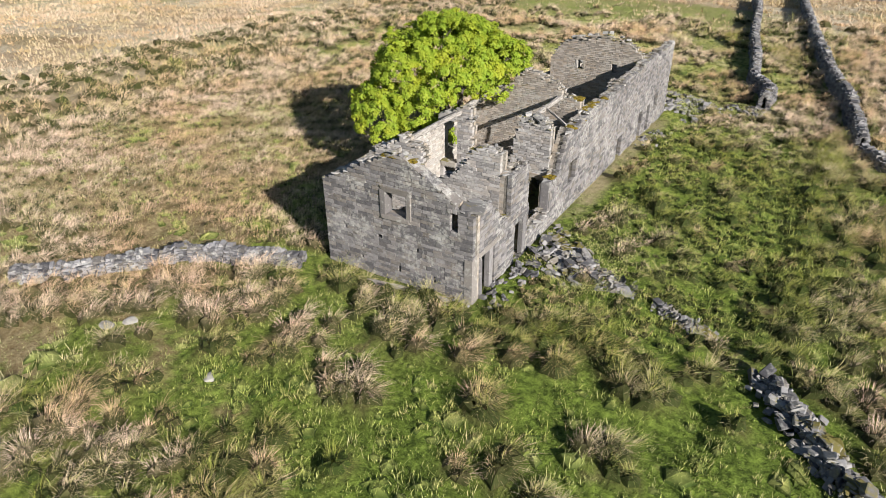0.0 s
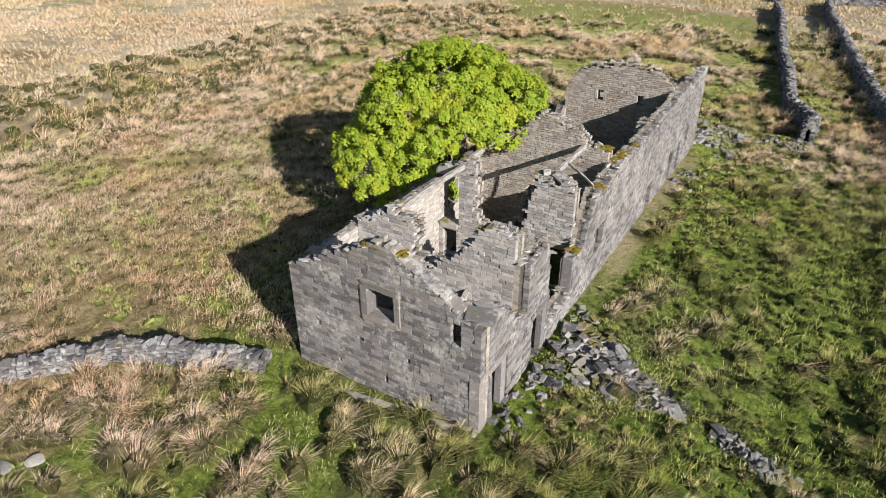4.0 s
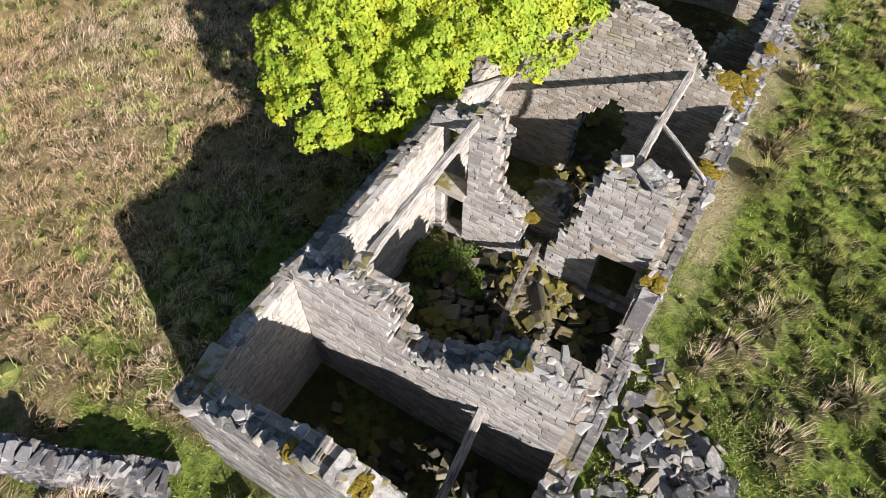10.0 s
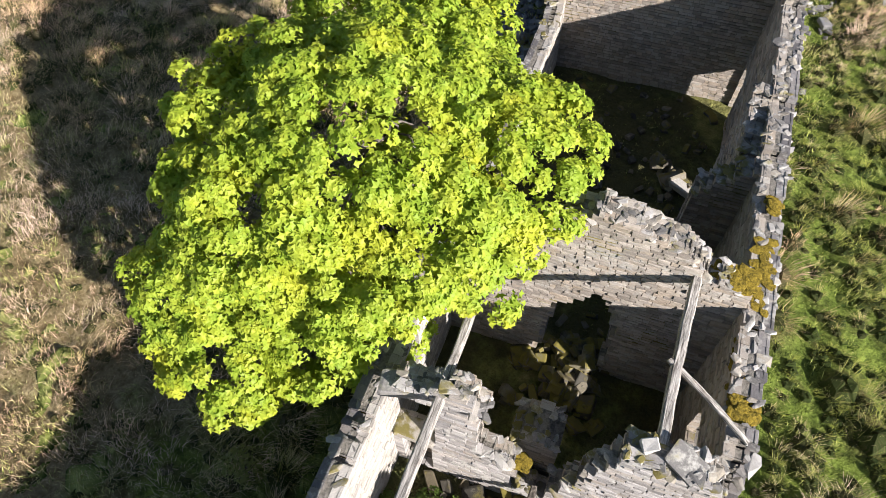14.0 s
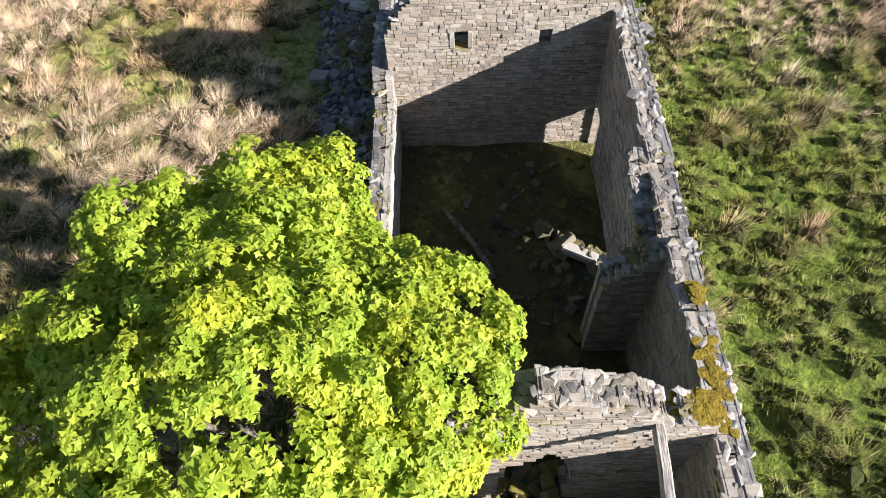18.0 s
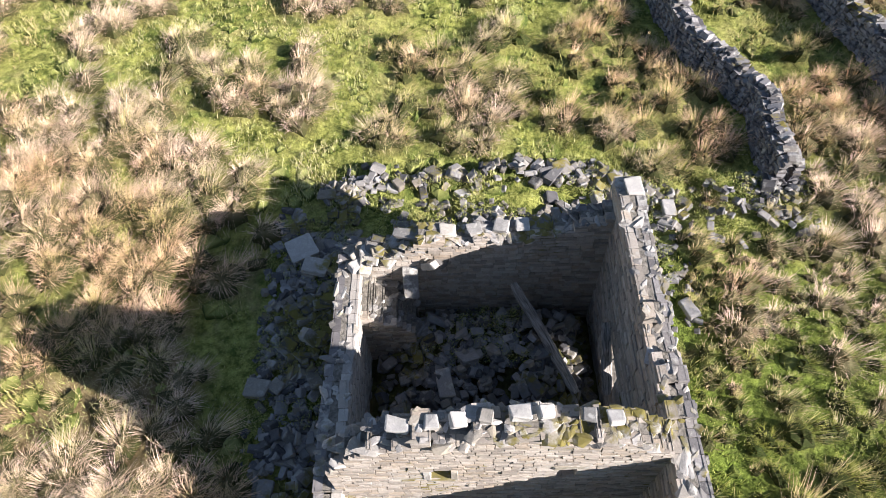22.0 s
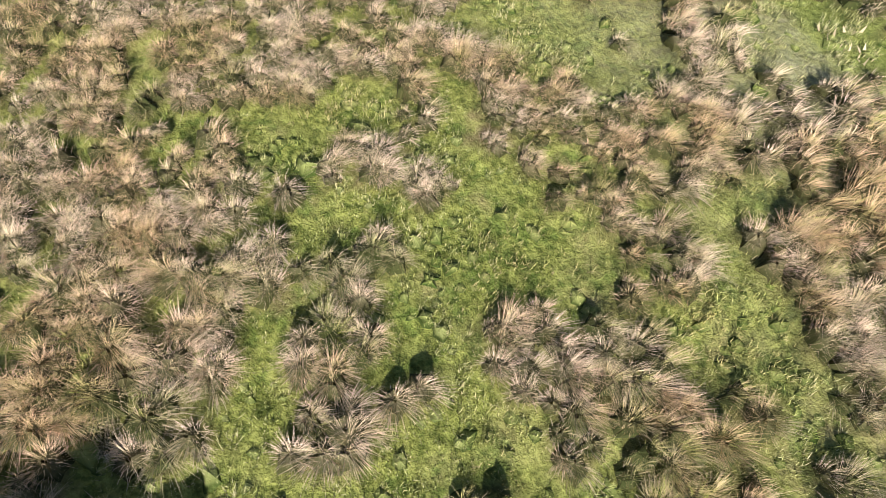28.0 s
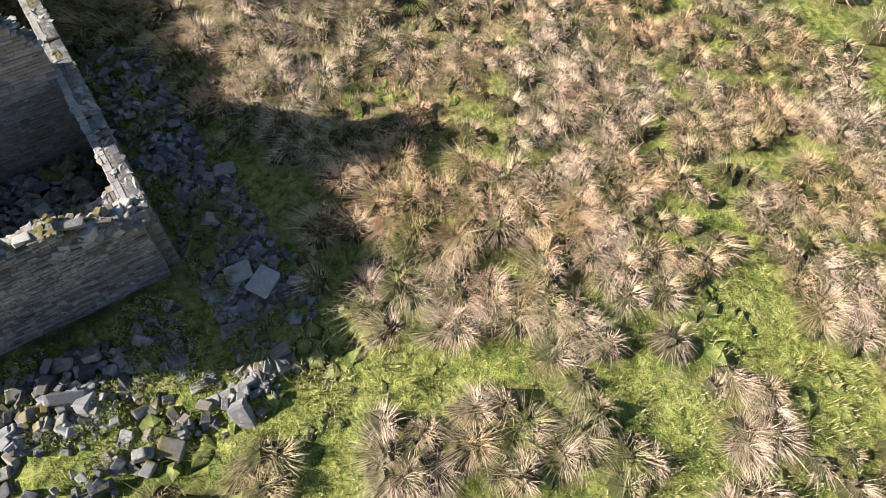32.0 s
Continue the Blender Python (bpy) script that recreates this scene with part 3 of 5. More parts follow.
# ---- the ruin's walls ----
def runs(row):
    """The stretches of True in a row, as (start, end) cell numbers."""
    e = np.flatnonzero(np.diff(np.concatenate([[0], row.astype(np.int8), [0]])))
    return list(zip(e[::2], e[1::2]))


def inside_polygon(u, z, poly):
    hit = np.zeros(u.shape, bool)
    for (a, b), (c, d) in zip(poly, poly[1:] + poly[:1]):
        if b != d:
            hit ^= ((b > z) != (d > z)) & (u < (c - a) * (z - b) / (d - b) + a)
    return hit


def ruin_wall(name, along, ends, faces, crest, label, openings=(), voids=(), holes=(), near=0.0, skins=(None, None), singles=260, rag=0.10, course=0.205, loose=1.0):
    """A coursed stone wall with a broken crest. along: 'x' or 'y'; ends: from, to; faces: the low and high side;
    crest: (place, height) rows; openings: (from, to, sill, head); voids: ragged breaches as outlines."""
    u0, u1 = ends
    v0, v1 = faces
    r = random.Random(name)
    skins = [s or STONE for s in skins]
    du = 0.12
    n = max(4, int(round((u1 - u0) / du)))
    du = (u1 - u0) / n
    uc = u0 + (np.arange(n) + 0.5) * du
    zs = [GROUND - 0.35]
    while zs[-1] < max(z for _, z in crest) + 0.3:
        zs.append(zs[-1] + course * r.uniform(0.82, 1.2))
    rows = []
    top = np.interp(uc, [c[0] for c in crest], [c[1] for c in crest])
    step = np.repeat([r.uniform(-rag, rag) for _ in range(n // 3 + 1)], 3)[:n]
    for k in range(len(zs) - 1):
        z = (zs[k] + zs[k + 1]) / 2
        row = z < top + step
        for a, b, lo, hi in list(openings) + list(holes):
            if lo < z < hi:
                row &= ~((uc > a) & (uc < b))
        for poly in voids:
            row &= ~inside_polygon(uc + r.uniform(-0.13, 0.13), np.full(n, z), poly)
        rows.append(row)
    # the rubble core, set back behind the stones
    V, T = [], []

    def world_point(u, v, z):
        return (u, v, z) if along == "x" else (v, u, z)

    def quad(a, b, c, d):
        i = len(V)
        V.extend((a, b, c, d))
        T.extend(((i, i + 1, i + 2), (i, i + 2, i + 3)))

    back = 0.05
    e0, e1 = v0 + back, v1 - back
    for k, row in enumerate(rows):
        lo, hi = zs[k], zs[k + 1]
        above = rows[k + 1] if k + 1 < len(rows) else np.zeros(n, bool)
        below = rows[k - 1] if k else np.ones(n, bool)
        for i, j in runs(row):
            a, b = u0 + i * du + 0.03, u0 + j * du - 0.03
            quad(world_point(a, e0, lo), world_point(b, e0, lo), world_point(b, e0, hi), world_point(a, e0, hi))
            quad(world_point(a, e1, lo), world_point(b, e1, lo), world_point(b, e1, hi), world_point(a, e1, hi))
            quad(world_point(a, e0, lo), world_point(a, e1, lo), world_point(a, e1, hi), world_point(a, e0, hi))
            quad(world_point(b, e0, lo), world_point(b, e1, lo), world_point(b, e1, hi), world_point(b, e0, hi))
        for other, z in ((above, hi - 0.02), (below, lo)):
            for i, j in runs(row & ~other):
                a, b = u0 + i * du, u0 + j * du
                quad(world_point(a, e0, z), world_point(b, e0, z), world_point(b, e1, z), world_point(a, e1, z))
    wall = new(name, arrays(name, np.array(V), np.array(T), CORE))
    tagged(wall, label, "wall", kind="structure")
    # the two skins of coursed stones
    for side, (v, skin) in enumerate(((v0, skins[0]), (v1, skins[1]))):
        out = -1 if side == 0 else 1
        if along == "x":
            turn = 0.0 if side == 0 else math.pi
        else:
            turn = -math.pi / 2 if side == 0 else math.pi / 2
        places = []
        for k, row in enumerate(rows):
            h = zs[k + 1] - zs[k]
            if zs[k + 1] < GROUND - 0.15:
                continue
            for i, j in runs(row):
                a, b = u0 + i * du, u0 + j * du
                while b - a > 0.04:
                    w = course * r.uniform(1.1, 3.0) if r.random() < 0.85 else course * r.uniform(2.8, 4.0)
                    if b - a - w < 0.2:
                        w = b - a
                    w = min(w, b - a, 0.95)
                    proud, deep = r.uniform(0.0, 0.016) + (r.uniform(0.01, 0.03) if r.random() < 0.08 else 0), 0.22
                    at = world_point(a + w / 2, v - out * (deep / 2 - proud), zs[k] + h / 2)
                    m = placed(at, (w - 0.014, deep, h - r.uniform(0.008, 0.022)), (r.gauss(0, .012), r.gauss(0, .010), turn + r.gauss(0, .010)))
                    places.append((abs(a + w / 2 - near) + abs(zs[k] - 3.5) * 0.4, r.randrange(16), m))
                    a += w
        places.sort(key=lambda p: p[0])
        places = [(k, m) for _, k, m in places]
        scatter(wall, "stone", DRESSED, "dressed", places, skin, singles // 2, "stonework")
    # loose stones along the crest
    places = []
    u = u0 + 0.08
    while u < u1 - 0.05:
        i = min(n - 1, int((u - u0) / du))
        solid = [k for k in range(len(rows)) if rows[k][i]]
        z = zs[max(solid) + 1] if solid else 0
        for q in (0.10, 0.30, 0.5, 0.70, 0.90):
            if z < GROUND + 0.2 or r.random() < (0.12 if q in (0.1, 0.9) else 0.34) or r.random() > loose:
                continue
            w, d, h = r.uniform(0.13, 0.42), r.uniform(0.11, 0.27), r.uniform(0.04, 0.11)
            if r.random() < 0.08:
                w, d, h = w * 1.5, d * 1.4, h * 1.5
            v = v0 + (v1 - v0) * q + r.uniform(-0.05, 0.05)
            m = placed(world_point(u + r.uniform(-.1, .1), v, z - h * 0.12 - 0.02), (w, d, h), (r.gauss(0, .10), r.gauss(0, .10), (0 if along == "x" else 1.571) + r.gauss(0, .7)))
            places.append((r.randrange(16), m))
        u += r.uniform(0.11, 0.20)
    if places:
        scatter(wall, "crest_stone", BROKEN, "broken", places, STONE_TOP, 140, "crest_rubble")
    return wall


W, E = (-18.25, -17.65), (-11.18, -10.6)      # the two long walls
NORTH = 52.0

ruin_wall("wall_south", "x", (W[0], E[1]), (20.15, 20.72), [(-18.25, 5.45), (-14.95, 7.1), (-14.4, 7.4), (-13.9, 7.2), (-11.6, 5.8), (-11.2, 5.45), (-10.6, 5.4)],
          "grey coursed gritstone gable with a square window and putlog holes",
          openings=[(-14.86, -13.8, 4.5, 5.58), (-11.72, -11.35, 4.58, 5.38)],
          holes=[(-17.14, -17.0, 3.25, 3.45), (-15.34, -15.2, 3.2, 3.4), (-13.4, -13.26, 3.15, 3.35), (-16.38, -16.24, 1.9, 2.1), (-14.3, -14.16, 1.88, 2.08), (-12.48, -12.34, 1.88, 2.08)],
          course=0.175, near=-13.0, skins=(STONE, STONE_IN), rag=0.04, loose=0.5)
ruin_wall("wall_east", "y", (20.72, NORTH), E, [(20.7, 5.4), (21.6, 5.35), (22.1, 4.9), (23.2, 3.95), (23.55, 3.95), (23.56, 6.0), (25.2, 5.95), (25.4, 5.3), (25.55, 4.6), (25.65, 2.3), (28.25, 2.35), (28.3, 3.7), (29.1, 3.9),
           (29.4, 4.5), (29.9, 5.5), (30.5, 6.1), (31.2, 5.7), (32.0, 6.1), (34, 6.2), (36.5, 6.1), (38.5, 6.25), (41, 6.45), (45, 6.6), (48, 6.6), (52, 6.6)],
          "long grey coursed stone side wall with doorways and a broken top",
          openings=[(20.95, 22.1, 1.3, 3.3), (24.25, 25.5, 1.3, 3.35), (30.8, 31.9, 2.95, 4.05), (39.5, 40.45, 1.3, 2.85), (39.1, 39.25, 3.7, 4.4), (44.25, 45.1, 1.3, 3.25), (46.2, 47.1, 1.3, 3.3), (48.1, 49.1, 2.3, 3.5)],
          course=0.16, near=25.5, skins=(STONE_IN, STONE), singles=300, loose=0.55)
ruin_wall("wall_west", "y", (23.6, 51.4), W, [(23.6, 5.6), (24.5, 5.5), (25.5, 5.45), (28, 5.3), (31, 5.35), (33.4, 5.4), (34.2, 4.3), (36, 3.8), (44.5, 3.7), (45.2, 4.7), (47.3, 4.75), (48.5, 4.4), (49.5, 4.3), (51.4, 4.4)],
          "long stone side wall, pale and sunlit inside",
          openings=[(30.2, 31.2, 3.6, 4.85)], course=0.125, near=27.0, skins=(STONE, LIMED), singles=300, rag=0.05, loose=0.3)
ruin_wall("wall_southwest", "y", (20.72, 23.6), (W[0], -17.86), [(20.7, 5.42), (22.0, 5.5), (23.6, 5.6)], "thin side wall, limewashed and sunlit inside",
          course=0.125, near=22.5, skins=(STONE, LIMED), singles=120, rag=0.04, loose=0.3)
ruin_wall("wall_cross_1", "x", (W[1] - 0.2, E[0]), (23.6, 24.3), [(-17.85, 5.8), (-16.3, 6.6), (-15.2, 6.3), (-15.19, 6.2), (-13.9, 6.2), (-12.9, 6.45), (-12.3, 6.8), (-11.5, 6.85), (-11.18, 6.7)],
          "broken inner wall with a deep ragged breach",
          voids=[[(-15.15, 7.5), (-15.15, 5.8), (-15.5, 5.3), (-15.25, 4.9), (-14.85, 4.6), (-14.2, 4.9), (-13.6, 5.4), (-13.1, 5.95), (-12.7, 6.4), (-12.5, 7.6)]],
          course=0.15, near=-12.5, skins=(STONE_SOUTH, STONE_IN), singles=300)
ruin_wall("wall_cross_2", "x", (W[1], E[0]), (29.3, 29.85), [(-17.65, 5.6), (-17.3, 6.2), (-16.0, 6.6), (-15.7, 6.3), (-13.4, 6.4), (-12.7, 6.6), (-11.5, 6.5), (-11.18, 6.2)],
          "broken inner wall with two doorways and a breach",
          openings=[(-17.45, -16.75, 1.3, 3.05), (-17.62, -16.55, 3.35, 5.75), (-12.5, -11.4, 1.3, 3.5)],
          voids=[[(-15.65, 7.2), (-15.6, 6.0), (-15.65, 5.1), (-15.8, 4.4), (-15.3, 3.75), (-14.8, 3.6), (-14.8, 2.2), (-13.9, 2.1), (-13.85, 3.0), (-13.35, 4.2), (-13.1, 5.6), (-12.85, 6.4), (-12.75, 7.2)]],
          course=0.14, near=-12.5, skins=(STONE_SOUTH, STONE_IN), singles=300)
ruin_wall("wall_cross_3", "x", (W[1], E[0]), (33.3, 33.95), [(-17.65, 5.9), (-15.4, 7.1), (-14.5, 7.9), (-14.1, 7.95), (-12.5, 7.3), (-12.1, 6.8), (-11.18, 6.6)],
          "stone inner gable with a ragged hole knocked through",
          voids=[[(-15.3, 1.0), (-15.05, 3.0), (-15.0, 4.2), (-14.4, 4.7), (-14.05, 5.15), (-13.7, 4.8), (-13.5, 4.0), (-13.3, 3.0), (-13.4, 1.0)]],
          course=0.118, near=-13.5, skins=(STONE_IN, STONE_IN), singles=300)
ruin_wall("wall_cross_4", "x", (W[1] - 0.1, E[0]), (45.2, 45.85), [(-17.75, 5.9), (-17.2, 6.7), (-16.4, 7.4), (-15.6, 7.6), (-14.6, 7.7), (-13.7, 7.9), (-13.3, 7.7), (-12.6, 7.6), (-11.9, 7.2), (-11.18, 6.9)],
          "tall stone inner gable with a small square window",
          openings=[(-15.7, -15.3, 5.45, 6.05), (-13.18, -12.82, 5.4, 6.0)],
          course=0.118, near=-14.5, skins=(STONE_IN, STONE_IN), singles=300, rag=0.16)
ruin_wall("wall_north", "x", (W[1] - 0.2, E[0]), (51.1, 51.7), [(-17.85, 4.4), (-16.8, 4.7), (-16.0, 5.2), (-13.6, 5.4), (-13.0, 5.5), (-11.18, 6.0)],
          "stone end wall with loose coping stones", course=0.125, near=-14.5, skins=(STONE_IN, STONE), rag=0.14)
ruin_wall("wall_skin", "y", (37.85, 40.35), (-11.62, E[0] + 0.02), [(37.85, 5.7), (38.6, 5.9), (39.6, 6.2), (40.1, 6.35), (40.35, 5.9)], "bulging inner skin of the side wall, split away at its top",
          openings=[(39.4, 40.4, 1.0, 2.9)], course=0.12, near=40.0, skins=(STONE_IN, STONE_IN), singles=100)
ruin_wall("wall_partition", "x", (W[1], -16.25), (49.75, 51.1), [(-17.65, 3.85), (-16.9, 3.55), (-16.25, 3.0)], "low block of rough masonry in the corner of the end room", course=0.13, near=-16.8, skins=(STONE_IN, STONE_IN), singles=80)
ruin_wall("wall_pier", "x", (-15.05, -13.9), (30.05, 31.05), [(-15.05, 3.5), (-14.5, 3.75), (-13.9, 3.3)], "squat pier of ruined masonry behind the breach", course=0.14, near=-14.5, skins=(STONE_IN, STONE_IN), singles=60, rag=0.15)
ruin_wall("wall_stub", "x", (-12.4, E[0]), (37.25, 37.85), [(-12.4, 4.9), (-12.1, 5.4), (-11.18, 6.0)], "short stub of a ruined inner wall", course=0.12, near=-12.0, skins=(STONE_IN, STONE_IN), singles=120)


def slab(name, at, size, turn, material, label, seed=1, parent=None, category="stone", jitter=0.05):
    v, t = block_shape(seed, jitter, 0.04 + jitter * 0.3)
    ob = new(name, arrays(name, v, t, material))
    ob.matrix_basis = Matrix(placed(at, size, [radians(a) for a in turn]))
    if parent is None:
        tagged(ob, label, category)
    else:
        ob.parent = parent
        tagged(ob, label)
    return ob


# ---- lintels, sills and big dressed stones ----
def dressed_stone(name, wall, at, size, turn=(0, 0, 0), label="", seed=3, material=None):
    return slab(name, at, size, turn, material or STONE, label, seed, bpy.data.objects[wall], jitter=0.13 if material is PALE_STONE else 0.05)


dressed_stone("window_jamb", "wall_south", (-14.98, 20.36, 5.03), (0.26, 0.5, 1.3), seed=4)
dressed_stone("window_jamb", "wall_south", (-13.68, 20.36, 5.03), (0.26, 0.5, 1.3), seed=5)
dressed_stone("lintel", "wall_south", (-14.33, 20.36, 5.7), (1.6, 0.5, 0.26), seed=6)
dressed_stone("window_sill", "wall_south", (-14.33, 20.36, 4.42), (1.5, 0.56, 0.2), seed=7)
dressed_stone("quoin", "wall_south", (-10.78, 20.33, 2.3), (0.42, 0.42, 2.3), seed=8)
dressed_stone("lintel", "wall_east", (-10.86, 21.5, 3.42), (0.6, 1.6, 0.24), seed=9)
dressed_stone("door_jamb", "wall_east", (-10.72, 21.85, 2.3), (0.26, 0.34, 2.0), seed=10)
dressed_stone("door_jamb", "wall_east", (-10.84, 20.85, 2.3), (0.6, 0.2, 2.0), seed=11)
dressed_stone("lintel", "wall_east", (-10.86, 24.85, 3.48), (0.62, 1.6, 0.28), seed=12)
dressed_stone("door_jamb", "wall_east", (-10.72, 25.3, 2.4), (0.26, 0.34, 2.2), seed=13)
dressed_stone("door_jamb", "wall_east", (-10.88, 28.42, 2.7), (0.5, 0.34, 2.3), seed=14)
dressed_stone("lintel", "wall_east", (-10.86, 39.97, 2.98), (0.6, 1.4, 0.26), seed=15)
dressed_stone("lintel", "wall_east", (-10.86, 44.7, 3.38), (0.6, 1.3, 0.26), seed=16)
dressed_stone("lintel", "wall_east", (-10.86, 46.65, 3.43), (0.6, 1.3, 0.26), seed=17)
dressed_stone("lintel", "wall_cross_2", (-11.95, 29.5, 3.64), (1.5, 0.5, 0.28), seed=18, material=STONE_IN)
dressed_stone("lintel", "wall_cross_2", (-17.1, 29.5, 3.25), (1.0, 0.5, 0.28), seed=19, material=STONE_TOP)
dressed_stone("window_sill", "wall_cross_4", (-15.5, 45.35, 5.36), (0.62, 0.34, 0.14), seed=20, material=STONE_TOP)
for x in (-15.77, -15.23):
    dressed_stone("window_jamb", "wall_cross_4", (x, 45.34, 5.75), (0.14, 0.34, 0.62), seed=21, material=STONE_TOP)
dressed_stone("lintel", "wall_cross_4", (-13.0, 45.34, 6.12), (0.75, 0.34, 0.2), seed=22, material=STONE_TOP)
for i, (x, w) in enumerate(((-16.2, 0.75), (-15.6, 0.4), (-15.1, 0.5), (-14.62, 0.38), (-14.05, 0.62), (-13.62, 0.5), (-12.85, 0.4), (-12.35, 0.5))):
    dressed_stone("coping_stone", "wall_cross_4", (x, 45.6, np.interp(x, (-16.4, -14.6, -13.7, -12.3), (7.5, 7.85, 8.05, 7.65))), (w * 0.6, 0.25, 0.21 if i in (4, 5) else 0.12), (random.Random(i).uniform(-12, 12), 6 * (i % 3 - 1), 10 * (i % 3 - 1)), seed=30 + i, material=PALE_STONE)
for i, (x, w) in enumerate(((-16.2, 0.95), (-15.3, 0.6), (-14.6, 0.5), (-13.9, 0.55), (-13.35, 0.5))):
    dressed_stone("coping_stone", "wall_north", (x, 51.45, np.interp(x, (-16.4, -15.4, -13.3), (5.14, 5.32, 5.46))), (w * (1 if i == 0 else 0.7), 0.34, 0.10), (4 + 7 * (i % 2), 5 * (i % 3 - 1), 14 * (i % 3 - 1)), seed=40 + i, material=PALE_STONE)
dressed_stone("corner_slab", "wall_south", (-10.95, 20.75, 5.5), (0.9, 0.75, 0.12), (3, 4, 20), "pale flat slab", 50, STONE_TOP)
dressed_stone("corner_slab", "wall_south", (-11.05, 21.3, 5.48), (0.75, 0.55, 0.1), (-4, 2, -25), "pale flat slab", 51, STONE_TOP)
dressed_stone("corner_slab", "wall_southwest", (-18.0, 21.15, 5.52), (0.5, 0.75, 0.09), (2, -3, 8), "grey flat slab", 57, STONE_TOP)
dressed_stone("corner_slab", "wall_east", (-10.78, 51.6, 6.66), (0.42, 0.5, 0.14), (0, 0, 4), "pale corner stone", 52, STONE_TOP)
dressed_stone("crest_slab", "wall_cross_2", (-11.95, 29.55, 6.64), (0.66, 0.5, 0.12), (12, 14, -24), "pale tilted slab", 53, STONE_TOP)
dressed_stone("crest_slab", "wall_cross_2", (-12.6, 29.6, 6.70), (0.3, 0.26, 0.22), (8, -14, 30), "", 54, PALE_STONE)
dressed_stone("bridging_slab", "wall_cross_2", (-17.05, 29.5, 6.0), (1.35, 0.5, 0.3), (6, -6, 12), "grey stone slab bridging the corner", 55, STONE_TOP)
dressed_stone("crest_slab", "wall_cross_1", (-12.2, 24.1, 6.75), (0.3, 0.26, 0.16), (4, 5, 20), "", 56, STONE_TOP)
for i in range(11):
    f = (i + 0.5) / 11
    dressed_stone("coping_stone", "wall_south", (-14.1 + 2.7 * f, 20.43, 7.33 - 1.62 * f), (0.29, 0.56, 0.08 + 0.03 * (i % 3)), (i % 4 - 1.5, 31 + 3 * (i % 3 - 1), 4 * (i % 3 - 1)), seed=60 + i)


# ---- timbers ----
def beam(name, a, b, w, h, label, seed=1, bend=0.03, split=0.0, roll=0.0):
    """A squared, weathered timber from a to b, a little bent and worn at its ends."""
    a, b = Vector(a), Vector(b)
    r = random.Random(seed)
    length, n = (b - a).length, 12
    bm = bmesh.new()
    rings = []
    for i in range(n + 1):
        f = i / n
        k = 1 - 0.25 * (i in (0, n)) + r.uniform(-.08, .08)
        off = bend * math.sin(math.pi * f) + r.uniform(-.008, .008)
        ring = []
        for y, z in ((-1, -.7), (-.7, -1), (.7, -1), (1, -.7), (1, .7), (.7, 1), (-.7, 1), (-1, .7)):
            ring.append(bm.verts.new((f * length, y * w / 2 * k + off, z * h / 2 * k + r.uniform(-.012, .012) + split * math.sin(3 * f + z))))
        rings.append(ring)
    for p, q in zip(rings, rings[1:]):
        for i in range(8):
            bm.faces.new((p[i], p[(i + 1) % 8], q[(i + 1) % 8], q[i]))
    bm.faces.new(rings[0][::-1])
    bm.faces.new(rings[-1])
    bmesh.ops.recalc_face_normals(bm, faces=bm.faces[:])
    ob = new(name, from_bmesh(name, bm, TIMBER))
    d = (b - a).normalized()
    side = Vector((0, 0, 1)).cross(d).normalized()
    up = d.cross(side)
    m = Matrix((d, side, up)).transposed().to_4x4()
    m.translation = a
    ob.matrix_basis = m @ Matrix.Rotation(radians(roll), 4, "X")
    return tagged(ob, label, "beam", "roof timbers")


beam("roof_beam", (-16.35, 24.2, 6.32), (-16.38, 29.75, 6.3), 0.2, 0.22, "long silvery roof purlin resting on two broken walls", 1, 0.05)
beam("roof_beam", (-16.42, 29.5, 6.42), (-16.5, 33.45, 6.5), 0.18, 0.2, "split grey roof purlin between two inner walls", 2, -0.06, 0.03)
beam("roof_beam", (-12.38, 29.6, 6.55), (-12.3, 33.5, 6.75), 0.19, 0.21, "silvery squared purlin lodged against the inner gable", 3, 0.03)
beam("roof_spar", (-12.55, 31.35, 6.72), (-10.85, 30.45, 6.2), 0.11, 0.11, "thin broken roof spar lying across a purlin and the side wall", 4, 0.04)
beam("roof_spar", (-17.95, 31.35, 5.2), (-16.3, 31.45, 6.42), 0.11, 0.12, "thin dark roof spar across to the side wall", 5, 0.05)
beam("fallen_beam", (-13.0, 23.7, 4.15), (-12.9, 20.9, 3.2), 0.2, 0.2, "weathered broken beam jutting from the inner wall", 6, 0.06, 0.02)
beam("fallen_beam", (-13.75, 25.4, 1.75), (-14.2, 29.4, 2.6), 0.18, 0.2, "dark rotten fallen beam on mossy rubble", 7, 0.12).data.materials[0] = BARK
beam("fallen_beam", (-13.55, 51.0, 3.35), (-12.0, 48.2, 2.25), 0.26, 0.14, "fallen plank leaning in the end room", 8, 0.03)
beam("fallen_beam", (-11.3, 49.45, 3.85), (-11.32, 47.95, 2.75), 0.26, 0.12, "pale plank leaning on the side wall", 9, 0.02)
beam("fallen_beam", (-16.2, 41.95, 1.75), (-14.7, 39.7, 1.36), 0.17, 0.15, "dark rotten timber lying on the barn floor", 10, 0.12, 0.02).data.materials[0] = BARK


